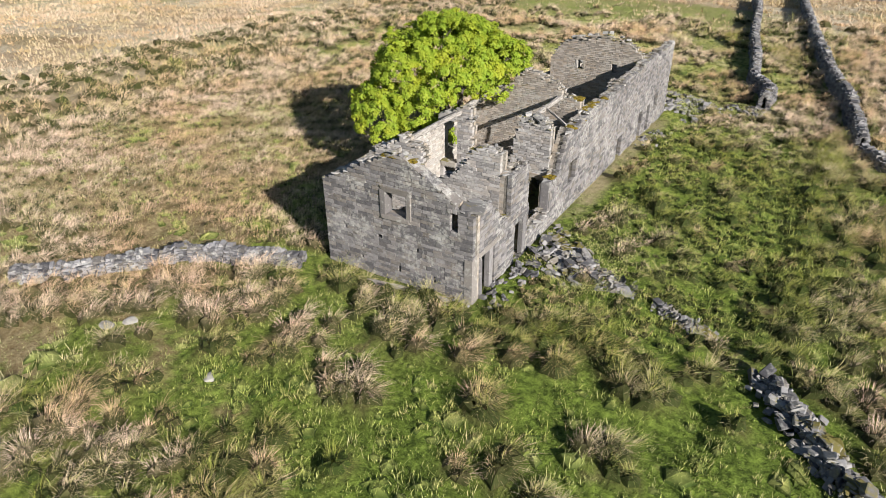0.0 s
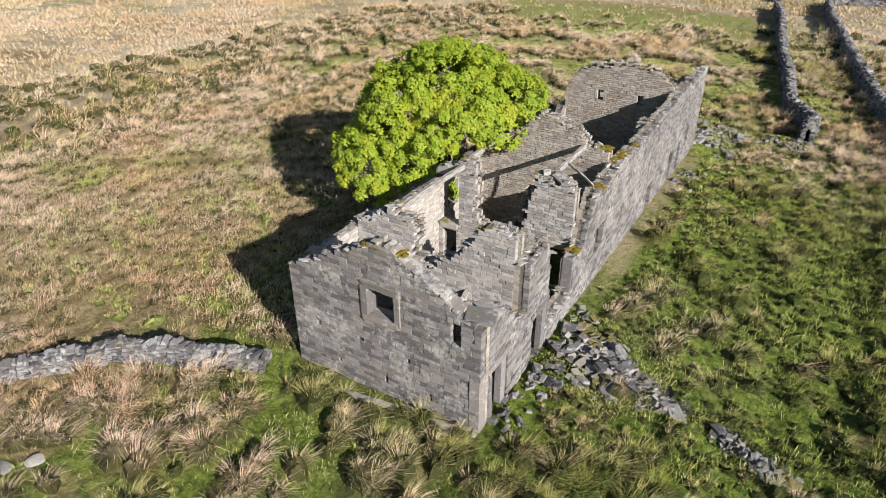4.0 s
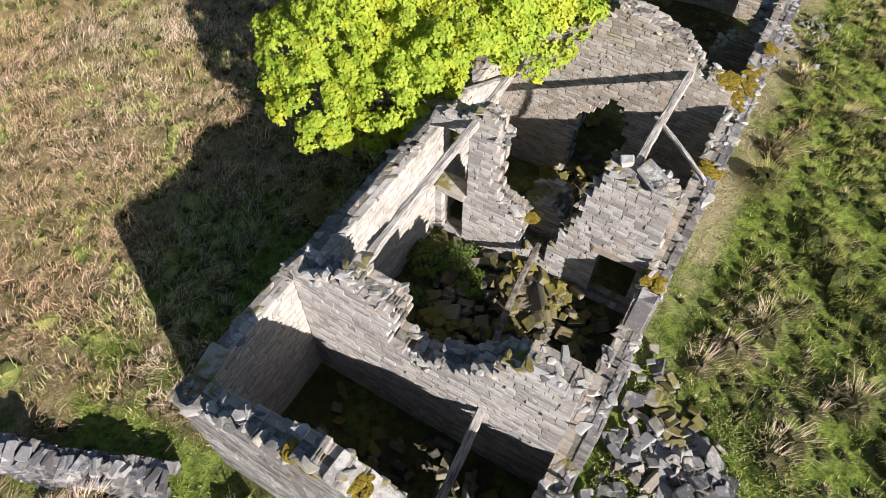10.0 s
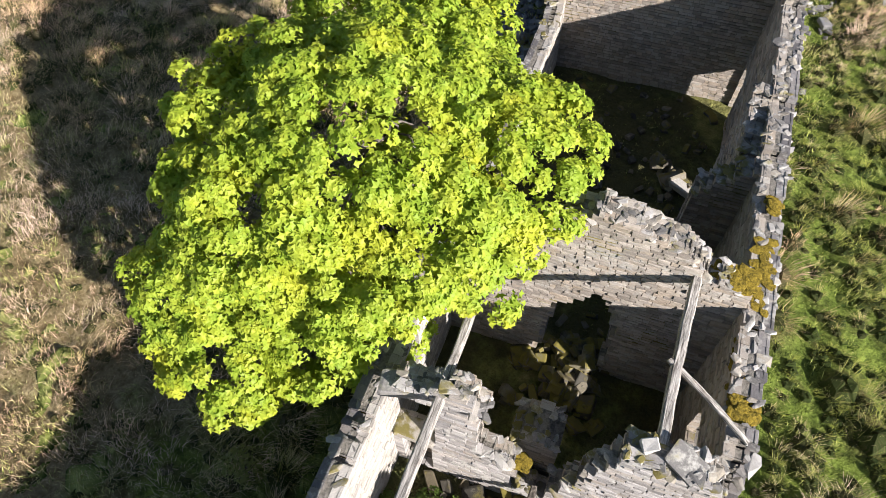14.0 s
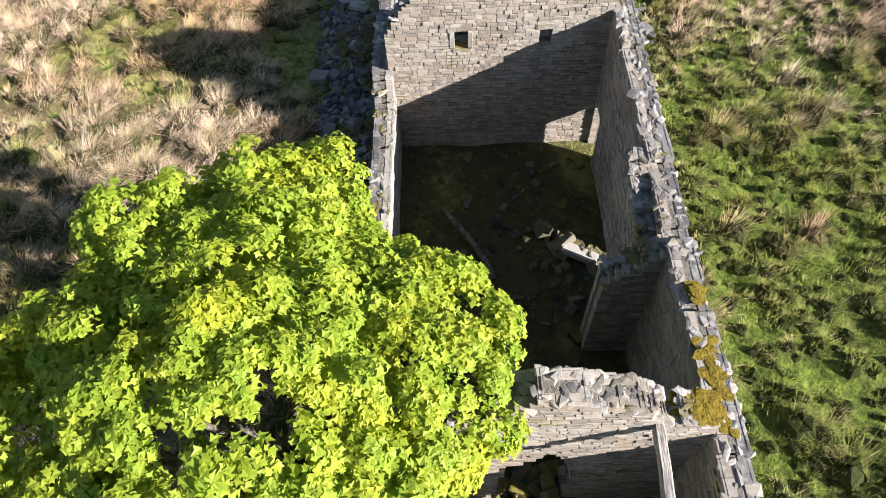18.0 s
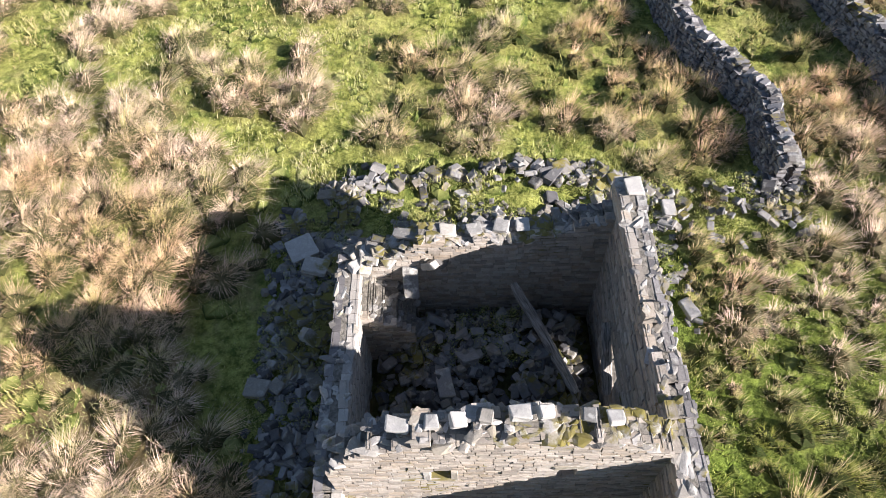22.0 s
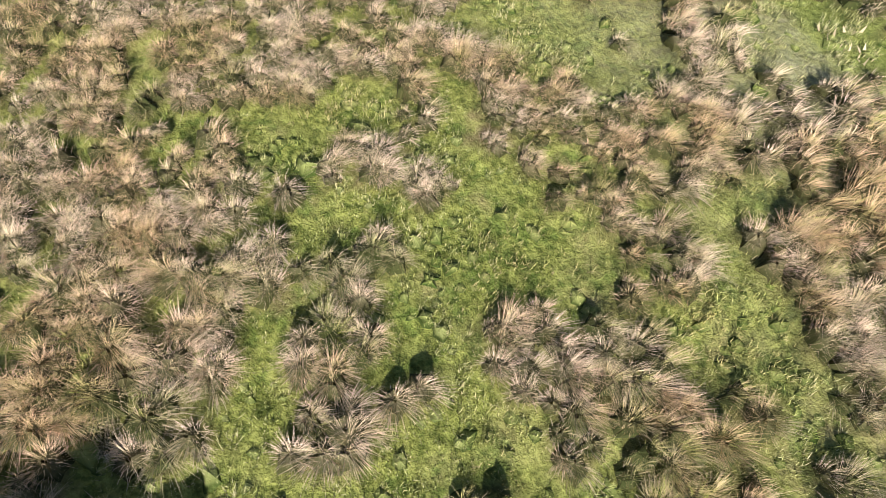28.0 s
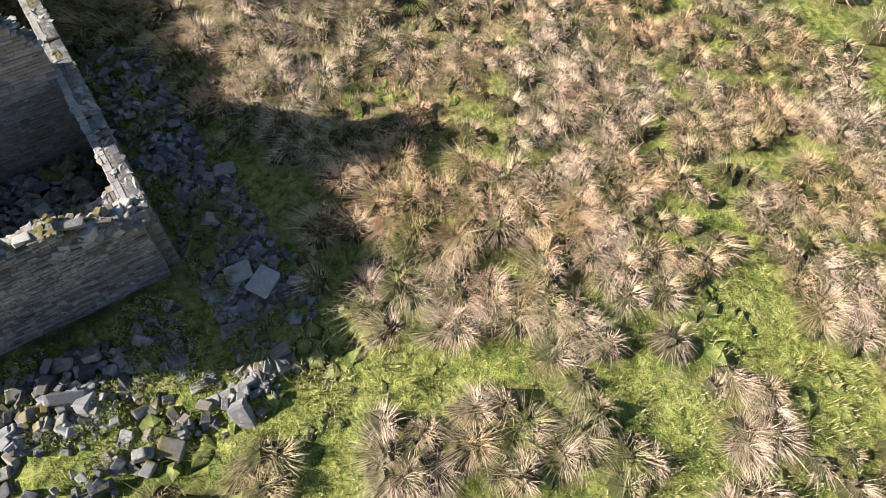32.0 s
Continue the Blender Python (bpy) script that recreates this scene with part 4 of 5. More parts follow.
# ---- rubble ----
def heap(name, label, count, spread, material, sizes, depth, singles=220, seed=1, flat=1.0, base=None, tilt=0.35):
    """Fallen stones. spread(r) gives a plan place and how far from the heap's edge it lies, 0 to 1."""
    r = random.Random(seed)
    places = []
    for i in range(count):
        x, y, k = spread(r)
        s = r.uniform(*sizes) * (0.85 if material is MOSSY else 0.62) * (1.7 if r.random() < 0.06 else 1.0)
        z = (base if base is not None else float(ground_height(x, y))) + depth * k * r.uniform(0.2, 1.0)
        size = (s * r.uniform(0.8, 1.7), s * r.uniform(0.6, 1.05), s * r.uniform(0.35, 0.7) * flat)
        places.append((r.randrange(12), placed((x, y, z + size[2] * 0.2), size, (r.gauss(0, tilt), r.gauss(0, tilt), r.uniform(0, 6.3)))))
    root = new(name, None)
    shapes, key = CHUNK, "chunk"
    scatter(root, "stone", shapes, key, places, material, singles, "small_rubble")
    return tagged(root, label, "rubble")


def in_box(x0, x1, y0, y1):
    def f(r):
        u, v = r.random(), r.random()
        return x0 + (x1 - x0) * u, y0 + (y1 - y0) * v, min(1, 4 * min(u, 1 - u, v, 1 - v))
    return f


def in_fan(a, b, c):
    """A triangle, thickest towards its first side."""
    def f(r):
        u, v = r.random(), r.random() ** 1.25
        x = (a[0] + (b[0] - a[0]) * u) * (1 - v) + c[0] * v
        y = (a[1] + (b[1] - a[1]) * u) * (1 - v) + c[1] * v
        return x + r.gauss(0, .15), y + r.gauss(0, .15), 1 - v
    return f


def along_line(points, width):
    def f(r):
        i = r.randrange(len(points) - 1)
        a, b, t = Vector(points[i]), Vector(points[i + 1]), r.random()
        p = a.lerp(b, t)
        d = (b - a).normalized()
        o = r.gauss(0, 0.42)
        return p.x - d.y * o * width, p.y + d.x * o * width, max(0, 1 - abs(o))
    return f


def mixed(*spreads):
    def f(r):
        return spreads[r.randrange(len(spreads))](r)
    return f


heap("rubble_heap", "spill of grey fallen building stones beside the doorway", 520, mixed(in_fan((-10.2, 23.0), (-10.1, 28.6), (-5.0, 24.4)), in_fan((-9.6, 25.0), (-9.2, 27.2), (-5.2, 24.6)), along_line([(-9.2, 26.3), (-7.4, 25.4), (-5.6, 24.4)], 0.8)), RUBBLE, (0.24, 0.66), 0.30, seed=2, flat=0.45, tilt=0.35)
heap("rubble_heap", "few fallen stones along the foot of the gable corner", 69, mixed(in_box(-10.6, -9.4, 20.2, 24), in_box(-13.5, -10.5, 19.4, 20.1)), RUBBLE, (0.15, 0.45), 0.1, seed=3)
heap("rubble_heap", "low bank of broken grey flags in rough grass", 218, along_line([(-3.9, 24.3), (-2.6, 23.5), (-1.3, 23.0)], 0.55), RUBBLE, (0.15, 0.4), 0.3, seed=4, flat=0.6)
heap("rubble_heap", "collapsed bank of dark wall stones", 529, along_line([(0.7, 21.3), (1.6, 19.9), (2.6, 18.5), (3.7, 16.9), (5.0, 15.4)], 0.75), RUBBLE, (0.18, 0.5), 0.55, seed=5, flat=0.8)
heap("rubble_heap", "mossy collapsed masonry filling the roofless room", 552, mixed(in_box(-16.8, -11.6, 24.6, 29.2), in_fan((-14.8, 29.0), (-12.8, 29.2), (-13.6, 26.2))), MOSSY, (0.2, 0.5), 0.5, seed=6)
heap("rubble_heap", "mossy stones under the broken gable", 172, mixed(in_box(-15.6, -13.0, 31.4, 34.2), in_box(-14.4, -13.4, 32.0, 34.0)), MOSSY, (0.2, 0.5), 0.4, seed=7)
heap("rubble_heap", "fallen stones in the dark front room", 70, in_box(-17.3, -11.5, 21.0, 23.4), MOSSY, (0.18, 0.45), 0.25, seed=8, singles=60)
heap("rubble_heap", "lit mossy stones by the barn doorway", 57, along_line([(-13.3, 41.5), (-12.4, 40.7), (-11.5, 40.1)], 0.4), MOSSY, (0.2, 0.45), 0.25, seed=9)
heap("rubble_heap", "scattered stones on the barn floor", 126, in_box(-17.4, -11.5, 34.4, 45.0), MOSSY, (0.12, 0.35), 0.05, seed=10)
heap("rubble_heap", "tumbled building stone filling the end room", 1050, in_box(-17.4, -11.4, 46.0, 51.0), RUBBLE, (0.2, 0.5), 0.45, seed=11, tilt=0.5)
heap("rubble_heap", "pale loose stones lying on the broken corner of the end wall", 60, in_box(-17.8, -15.5, 51.0, 51.8), STONE_TOP, (0.3, 0.65), 0.5, seed=16, base=4.35)
heap("rubble_heap", "broad bank of tumbled stones outside the end wall", 806, mixed(in_box(-17.5, -8.0, 52.2, 55.6), in_box(-15.8, -9.2, 52.8, 55.0), along_line([(-19.6, 56.0), (-17.6, 56.5), (-12.3, 56.7), (-9.6, 56.2), (-7.4, 54.8)], 0.7)), RUBBLE, (0.2, 0.6), 0.3, seed=12)
heap("rubble_heap", "strip of fallen stones in the shade of the side wall", 1250, mixed(in_box(-21.2, -18.5, 46.5, 55.4), in_box(-20.8, -18.4, 40.0, 48.0), in_box(-20.6, -18.5, 49.0, 54.6)), RUBBLE, (0.15, 0.52), 0.15, seed=13)
heap("rubble_heap", "small tumble of stones against the barn wall", 69, mixed(in_box(-10.3, -8.6, 43.0, 47.0), in_box(-9.0, -7.6, 50.5, 53.5)), RUBBLE, (0.15, 0.4), 0.12, seed=14)
heap("rubble_heap", "old stones strewn round the wall's end", 195, mixed(in_box(-8.2, -3.0, 53.4, 56.2), in_box(-5.2, -3.0, 54.6, 56.6)), RUBBLE, (0.18, 0.5), 0.3, seed=15)
slab("stone_trough", (-15.5, 48.5, 2.35), (0.42, 0.8, 0.34), (8, 6, 12), STONE_TOP, "squared pale stone block lying on the rubble", 70)
slab("stone_slab", (-16.32, 50.8, 3.95), (0.42, 0.95, 0.16), (29, 0, 3), STONE_TOP, "long pale lintel stone tipped against the wall top", 71)
slab("stone_slab", (-12.1, 40.35, 1.55), (1.2, 0.4, 0.2), (0, 6, -25), STONE_TOP, "long dressed stone lying by the barn doorway", 72)
slab("stone_slab", (-20.1, 53.6, 1.6), (0.9, 0.75, 0.14), (10, 4, 30), STONE_TOP, "flat fallen slab among rubble", 74)
slab("stone_slab", (-19.6, 52.9, 1.6), (0.8, 0.6, 0.14), (-6, 8, -10), STONE_TOP, "flat fallen slab among rubble", 75)


# ---- dry-stone walls ----
def dry_wall(name, label, points, height, width, singles, seed, broken=0.0, far_from=70.0):
    r = random.Random(seed)
    root = new(name, None)
    tagged(root, label, "stone wall")
    near, far, V, T = [], [], [], []
    for (ax, ay), (bx, by) in zip(points, points[1:]):
        a, b = Vector((ax, ay)), Vector((bx, by))
        d = (b - a).normalized()
        ang = math.atan2(d.y, d.x)
        length = (b - a).length
        big = a.y > far_from
        # the dark hearting inside
        i = len(V)
        for p in (a, b):
            g = float(ground_height(p.x, p.y))
            h = height * (1 - broken * 0.5)
            for o, z in ((-width * 0.42, g - 0.2), (-width * 0.26, g + h - 0.1), (width * 0.26, g + h - 0.1), (width * 0.42, g - 0.2)):
                V.append((p.x - d.y * o, p.y + d.x * o, z))
        for q in range(3):
            T += [(i + q, i + 4 + q, i + 1 + q), (i + 1 + q, i + 4 + q, i + 5 + q)]
        u = 0.0
        step = 0.19 if not big else 0.5
        while u < length:
            p = a + d * (u + r.uniform(-.05, .05))
            g = float(ground_height(p.x, p.y))
            top = height * (1 - broken * field(p.x, p.y, 1.6, 2)) * r.uniform(0.93, 1.06)
            z, course = 0.0, 0.105 if not big else 0.26
            while z < top:
                for side in (-1, 1):
                    o = side * width * (0.46 - 0.17 * z / height) + r.gauss(0, .03)
                    s = (step * r.uniform(0.8, 1.25), 0.28, course * r.uniform(0.8, 1.25))
                    m = placed((p.x - d.y * o, p.y + d.x * o, g + z + course / 2), s, (r.gauss(0, .1), r.gauss(0, .1), ang + r.gauss(0, .15)))
                    (far if big else near).append((r.randrange(10), m))
                z += course
            s = (r.uniform(0.14, 0.27) * (1.9 if big else 1), width * r.uniform(0.3, 0.75), r.uniform(0.1, 0.22))
            m = placed((p.x, p.y, g + z + s[2] * 0.35), s, (r.gauss(0, .2), r.gauss(0, .2), ang + r.gauss(0, .3)))
            (far if big else near).append((r.randrange(10), m))
            u += step
    tagged(part("hearting", arrays("hearting", np.array(V), np.array(T), CORE), root), "dark rubble filling")
    scatter(root, "stone", ROUGH, "rough", near + far, DRY, singles, "walling")
    return root


dry_wall("dry_stone_wall", "winding grey dry-stone field wall, shadowed on one side", [(-3.9, 56.0), (-4.0, 57.6), (-3.75, 59.2), (-4.4, 60.9), (-5.45, 62.6), (-5.9, 65.0), (-6.1, 67.5), (-6.5, 71), (-7.1, 75), (-8.1, 81), (-9.2, 90), (-10.0, 98), (-11.2, 108), (-12.8, 117)], 1.15, 0.8, 300, 1)
dry_wall("dry_stone_wall", "grey dry-stone field wall running beside rushy ground", [(3.0, 49.5), (2.6, 54), (1.9, 60), (0.85, 64.5), (0.3, 68.2), (-0.5, 73), (-1.9, 82), (-3.6, 96), (-5.6, 113), (-6.5, 125)], 1.15, 0.8, 300, 2)
dry_wall("dry_stone_wall", "low broken dry-stone wall ending at the gable", [(-29.5, 11.6), (-27.4, 13.2), (-26.0, 15.1), (-23.8, 17.2), (-21.5, 18.0), (-19.0, 19.1)], 0.75, 0.7, 300, 3, 0.55)
dry_wall("dry_stone_wall", "broken wall line in shade beside the lane", [(3.2, 49.0), (4.4, 47.0), (6.5, 45.5), (10, 44)], 0.8, 0.8, 120, 4, 0.4)
dry_wall("dry_stone_wall", "far broken field wall among bleached grass", [(-13.5, 125), (-24, 142), (-32, 156), (-42, 172), (-52, 189)], 0.6, 0.8, 60, 5, 0.8)
dry_wall("dry_stone_wall", "far field wall crossing pale pasture", [(-6.5, 127), (6, 128), (22, 127), (45, 124)], 1.1, 0.9, 60, 6, 0.2)


# ---- grasses ----
def blades(count, centre, length, width, splay, dry, lean, r):
    """Splayed blades, one row of each input a blade: vertices, triangles and three values a vertex."""
    az = r.uniform(0, 2 * np.pi, count)
    d = np.stack([np.cos(az), np.sin(az)], 1)
    out = splay * np.sqrt(r.uniform(0.02, 1.0, count))
    p0 = np.column_stack([centre[:, :2] + d * (length * 0.16 * out)[:, None], centre[:, 2]])
    p1 = p0 + np.column_stack([d * (out * length)[:, None] + lean, length * np.sqrt(np.clip(1 - out ** 2, 0.06, 1))])
    side = np.column_stack([-d[:, 1], d[:, 0], np.zeros(count)]) * (width / 2)[:, None]
    side = side + r.uniform(-0.6, 0.6, count)[:, None] * np.column_stack([d, np.zeros(count)]) * width[:, None]
    V = np.stack([p0 - side, p0 + side, p1], 1).reshape(-1, 3)
    return [V, np.arange(count * 3).reshape(-1, 3), np.tile([0, 0, 1.0], count), np.repeat(dry, 3), np.repeat(r.uniform(0, 60, (count, 3)), 3, axis=0)]


def stuff(name, label, category, groups, material):
    starts = np.cumsum([0] + [len(g[0]) for g in groups])
    me = arrays(name, np.concatenate([g[0] for g in groups]), np.concatenate([g[1] + a for g, a in zip(groups, starts)]), material)
    points_value(me, "along", np.concatenate([g[2] for g in groups]))
    points_value(me, "dryness", np.concatenate([g[3] for g in groups]))
    strand = np.ascontiguousarray(np.concatenate([g[4] for g in groups]), np.float32)
    me.attributes.new("strand", "FLOAT_VECTOR", "POINT").data.foreach_set("vector", strand.ravel())
    return tagged(new(name, me), label, category, kind="stuff")


def mops(x, y, z, size, dry, seg, profile, ragged):
    """Drooping heads of grass: lumpy domes whose strands run from the crown down. profile: radius, height and tone of each ring."""
    n = len(x)
    az = (np.arange(seg) / seg * 2 * np.pi)[None] + rng.uniform(0, 1, n)[:, None]
    sway = rng.normal(0, 0.10, (n, 1)) * size[:, None], rng.normal(-0.04, 0.10, (n, 1)) * size[:, None]
    edge = rng.uniform(1 - ragged, 1 + ragged, (n, seg))
    rings, tone, strands = [], [], []
    off = rng.uniform(0, 500, (n, 1, 3))
    for rad, up, along in profile:
        k = rad * size[:, None] * edge * rng.uniform(0.88, 1.12, (n, seg))
        h = np.clip(up * 2, 0, 1)
        rings.append(np.stack([x[:, None] + k * np.cos(az) + sway[0] * h, y[:, None] + k * np.sin(az) + sway[1] * h, (z + up * size)[:, None] + rng.normal(0, .05, k.shape) * size[:, None]], -1))
        tone.append(np.full(seg, along))
        strands.append(off + 3.0 * np.stack([np.cos(az), np.sin(az), np.full(az.shape, along * 0.5)], -1))
    V = np.concatenate(rings, 1)
    T = []
    for a in range(0, seg * (len(profile) - 1), seg):
        for i in range(seg):
            j = (i + 1) % seg
            T += [(a + i, a + j, a + seg + j), (a + i, a + seg + j, a + seg + i)]
    m = seg * len(profile)
    T = (np.arange(n) * m)[:, None, None] + np.array(T)[None]
    return [V.reshape(-1, 3), T.reshape(-1, 3), np.tile(np.concatenate(tone), n), np.repeat(dry, m), np.concatenate(strands, 1).reshape(-1, 3)]


def plumes(x, y, z, size, dry, each, wide):
    """Arching blades in locks, rooted close together: upright in the heart, drooping outwards, all leaning a little with the wind."""
    k = np.repeat(np.arange(len(x)), each)
    n, s = len(k), size[k]
    lock = rng.integers(0, 17, n)
    seed = rng.uniform(0, 2 * np.pi, (len(x), 17))
    az = seed[k, lock] + rng.normal(0, 0.30, n)
    u = np.sqrt(rng.uniform(0.0, 1.0, n))
    open_west = np.maximum(fine_west(x, y), 0.22 * by_east_wall(x, y))[k]
    root = np.stack([np.cos(az), np.sin(az)], 1)
    az = az + rng.normal(0, 0.22 + 1.1 * open_west)
    d = np.stack([np.cos(az), np.sin(az)], 1)
    blow = np.array([0.16, 0.09]) + np.column_stack([rng.normal(0, .12, len(x)), rng.normal(0, .12, len(x))])[k]
    tall = s * rng.uniform(0.50, 0.84, n) * rng.uniform(0.70, 1.12, (len(x), 17))[k, lock]
    t0 = 0.04 + (0.60 - 0.22 * open_west) * u + rng.normal(0, .13, n)
    t1 = t0 + rng.uniform(0.15, 0.95, n)
    p0 = np.column_stack([np.column_stack([x[k], y[k]]) + root * ((0.24 + 0.42 * open_west) * u * s)[:, None], z[k] + 0.20 * s * (1 - u ** 2)])
    p1 = p0 + np.column_stack([d * (0.55 * tall * np.sin(t0))[:, None] + blow * (0.35 * s)[:, None], 0.55 * tall * np.cos(t0)])
    p2 = p1 + np.column_stack([d * (0.5 * tall * np.sin(t1))[:, None] + blow * (0.8 * s)[:, None], 0.5 * tall * np.cos(t1)])
    p2[:, 2] = np.maximum(p2[:, 2], z[k] + 0.02)
    w = (wide[k] * rng.uniform(0.7, 1.3, n))[:, None] / 2
    side = np.column_stack([-d[:, 1], d[:, 0], rng.normal(0, .3, n)]) * w
    V = np.stack([p0, p1 - side, p1 + side, p2], 1).reshape(-1, 3)
    T = (np.arange(n) * 4)[:, None, None] + np.array([[0, 1, 2], [1, 3, 2]])[None]
    tone = rng.uniform(0, 60, (len(x), 17, 3))[k, lock] + rng.normal(0, .3, (n, 3))
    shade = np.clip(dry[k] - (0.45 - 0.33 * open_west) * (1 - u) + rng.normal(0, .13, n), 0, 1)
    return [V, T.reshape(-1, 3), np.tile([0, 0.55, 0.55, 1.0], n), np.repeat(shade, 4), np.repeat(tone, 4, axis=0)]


def tussocks():
    x, y, size, dry = TUFTS
    away = np.clip(np.maximum(-43 - x, y - 77) / 8, 0, 1)
    z = ground_height(x, y) + 0.04 * size
    lush = 1 + 0.5 * ((y > 42) & (x > -41)) - 0.15 * fine_west(x, y)
    each = (BLADES * lush * (1 - 0.74 * away) * np.clip(size, 0.45, 1.4) ** 1.3).astype(int)
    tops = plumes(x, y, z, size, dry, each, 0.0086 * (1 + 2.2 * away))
    # hearts keep the dark root tone: green bases plus painted inner shade
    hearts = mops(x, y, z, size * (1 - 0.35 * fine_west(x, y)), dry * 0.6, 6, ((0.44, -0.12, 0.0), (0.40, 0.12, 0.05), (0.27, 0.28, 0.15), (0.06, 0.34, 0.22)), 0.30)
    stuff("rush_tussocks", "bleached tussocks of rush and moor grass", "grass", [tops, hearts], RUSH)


def turf_tufts():
    """The uneven sward between the tussocks."""
    x, y = rng.uniform(-45, 9, 36000), rng.uniform(5, 90, 36000)
    lumps = field(x, y, 2.2, 2)
    keep = off_ruin(x, y, 0.1) & (rng.random(len(x)) < np.clip((lumps - 0.30) * 2.6, 0.1, 0.95) * np.where(y < 21, 0.7, 1.0)) & clear_of_stones(x, y)
    x, y = x[keep], y[keep]
    size = rng.uniform(0.24, 0.52, len(x)) * (0.55 + 0.9 * field(x, y, 5.0, 2)) * np.where(rng.random(len(x)) < 0.12, 1.5, 1.0)
    dry = np.clip(dryness(x, y) * 0.8 - 0.15 + (field(x, y, 1.4, 2) - 0.5) * 0.7 + rng.normal(0, .16, len(x)), 0, 1)
    k = np.repeat(np.arange(len(x)), 11)
    c = np.column_stack([x, y, ground_height(x, y) - 0.02])[k] + np.column_stack([rng.normal(0, .30, (len(k), 2)) * size[k][:, None], np.zeros(len(k))])
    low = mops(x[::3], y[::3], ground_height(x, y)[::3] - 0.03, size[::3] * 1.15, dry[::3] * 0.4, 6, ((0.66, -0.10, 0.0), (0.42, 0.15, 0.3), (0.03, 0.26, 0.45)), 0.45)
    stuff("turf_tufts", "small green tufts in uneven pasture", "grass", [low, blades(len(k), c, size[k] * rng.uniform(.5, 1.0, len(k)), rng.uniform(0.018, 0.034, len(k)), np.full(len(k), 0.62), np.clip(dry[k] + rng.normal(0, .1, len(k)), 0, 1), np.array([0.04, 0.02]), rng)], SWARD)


def short_grass():
    x, y = rng.uniform(-34, 8, 14000), rng.uniform(5, 76, 14000)
    keep = off_ruin(x, y, 0.05) | ((y < 45) & (y > 34.2) & (rng.random(len(x)) < 0.7))
    x, y = x[keep], y[keep]
    dry = np.clip(dryness(x, y) * 0.7 - 0.1 + rng.normal(0, .12, len(x)), 0, 1)
    k = np.repeat(np.arange(len(x)), 4)
    c = np.column_stack([x, y, ground_height(x, y)])[k] + np.column_stack([rng.normal(0, .1, (len(k), 2)), np.zeros(len(k))])
    for x0, x1, y0, y1, lift in ((-17.6, -8.0, 52.2, 56.6, 0.22), (-21.2, -18.4, 41, 55, 0.12), (-10.3, -5.8, 23.2, 28, 0.16), (-8.2, -3, 53.4, 56.6, 0.18), (-16.2, -13.2, 49.0, 51.0, 0.35)):
        m = int((x1 - x0) * (y1 - y0) * 60)
        px, py = rng.uniform(x0, x1, m), rng.uniform(y0, y1, m)
        ok = field(px, py, 1.3, 2) > 0.47
        px, py = np.repeat(px[ok], 5) + rng.normal(0, .07, ok.sum() * 5), np.repeat(py[ok], 5) + rng.normal(0, .07, ok.sum() * 5)
        c = np.concatenate([c, np.column_stack([px, py, ground_height(px, py) + lift * (0.3 + 0.9 * field(px, py, 1.3, 2))])])
        dry = np.concatenate([dry, np.clip(rng.normal(0.3, .2, len(px)), 0, 1)])
        k = np.concatenate([k, np.arange(len(dry) - len(px), len(dry))])
    stuff("turf_blades", "short green pasture grass", "grass", [blades(len(k), c, rng.uniform(0.1, 0.22, len(k)), rng.uniform(0.014, 0.028, len(k)), np.full(len(k), 0.9), dry[k], np.array([0.02, -0.02]), rng)], SWARD)


def far_tussocks():
    x, y = rng.uniform(-125, 30, 82000), rng.uniform(15, 155, 82000)
    near = (x > -50 - 10 * rng.random(len(x))) & (x < 13) & (y < 86 + 8 * rng.random(len(x)))
    green = ((x + 30) / 24) ** 2 + ((y - 99) / 13) ** 2 < 0.7 + 0.5 * field(x, y, 6.0, 2)
    keep = ~near & ~(green & (rng.random(len(x)) < 0.85)) & (rng.random(len(x)) < np.clip((field(x, y, 9.0, 3) - 0.30) * 4, 0.1, 1) * 0.7)
    x, y = x[keep], y[keep]
    k = np.repeat(np.arange(len(x)), 4)
    c = np.column_stack([x, y, ground_height(x, y)])[k] + np.column_stack([rng.normal(0, .3, (len(k), 2)), np.zeros(len(k))])
    dry = np.clip(0.48 + 0.5 * (field(x, y, 14.0, 2) - 0.3) + 0.2 * rng.random(len(x)), 0, 1)
    far = blades(len(k), c, rng.uniform(.25, .5, len(k)), 0.06 + 0.0008 * np.hypot(x, y)[k], np.full(len(k), 0.85), dry[k], np.array([0.0, -0.05]), rng)
    far[4] = far[4] * 0.0 + 0.3
    far[2] = 0.55 + 0.45 * far[2]
    stuff("moor_grass", "bleached moor grass stretching to the far slope", "grass", [far], RUSH)


BLADES = 76
tussocks()
turf_tufts()
short_grass()
far_tussocks()


# ---- trees ----
def leaf_shape():
    """A leaf of three lobes, about one across, folded a little along its rib."""
    v = [(0, -0.45, 0), (0.62, 0.02, 0.12), (0.24, 0.16, 0.03), (0, 0.75, -0.10), (-0.24, 0.16, 0.03), (-0.62, 0.02, 0.12)]
    t = [(0, 1, 2), (0, 2, 3), (0, 3, 4), (0, 4, 5)]
    return np.array(v), np.array(t)


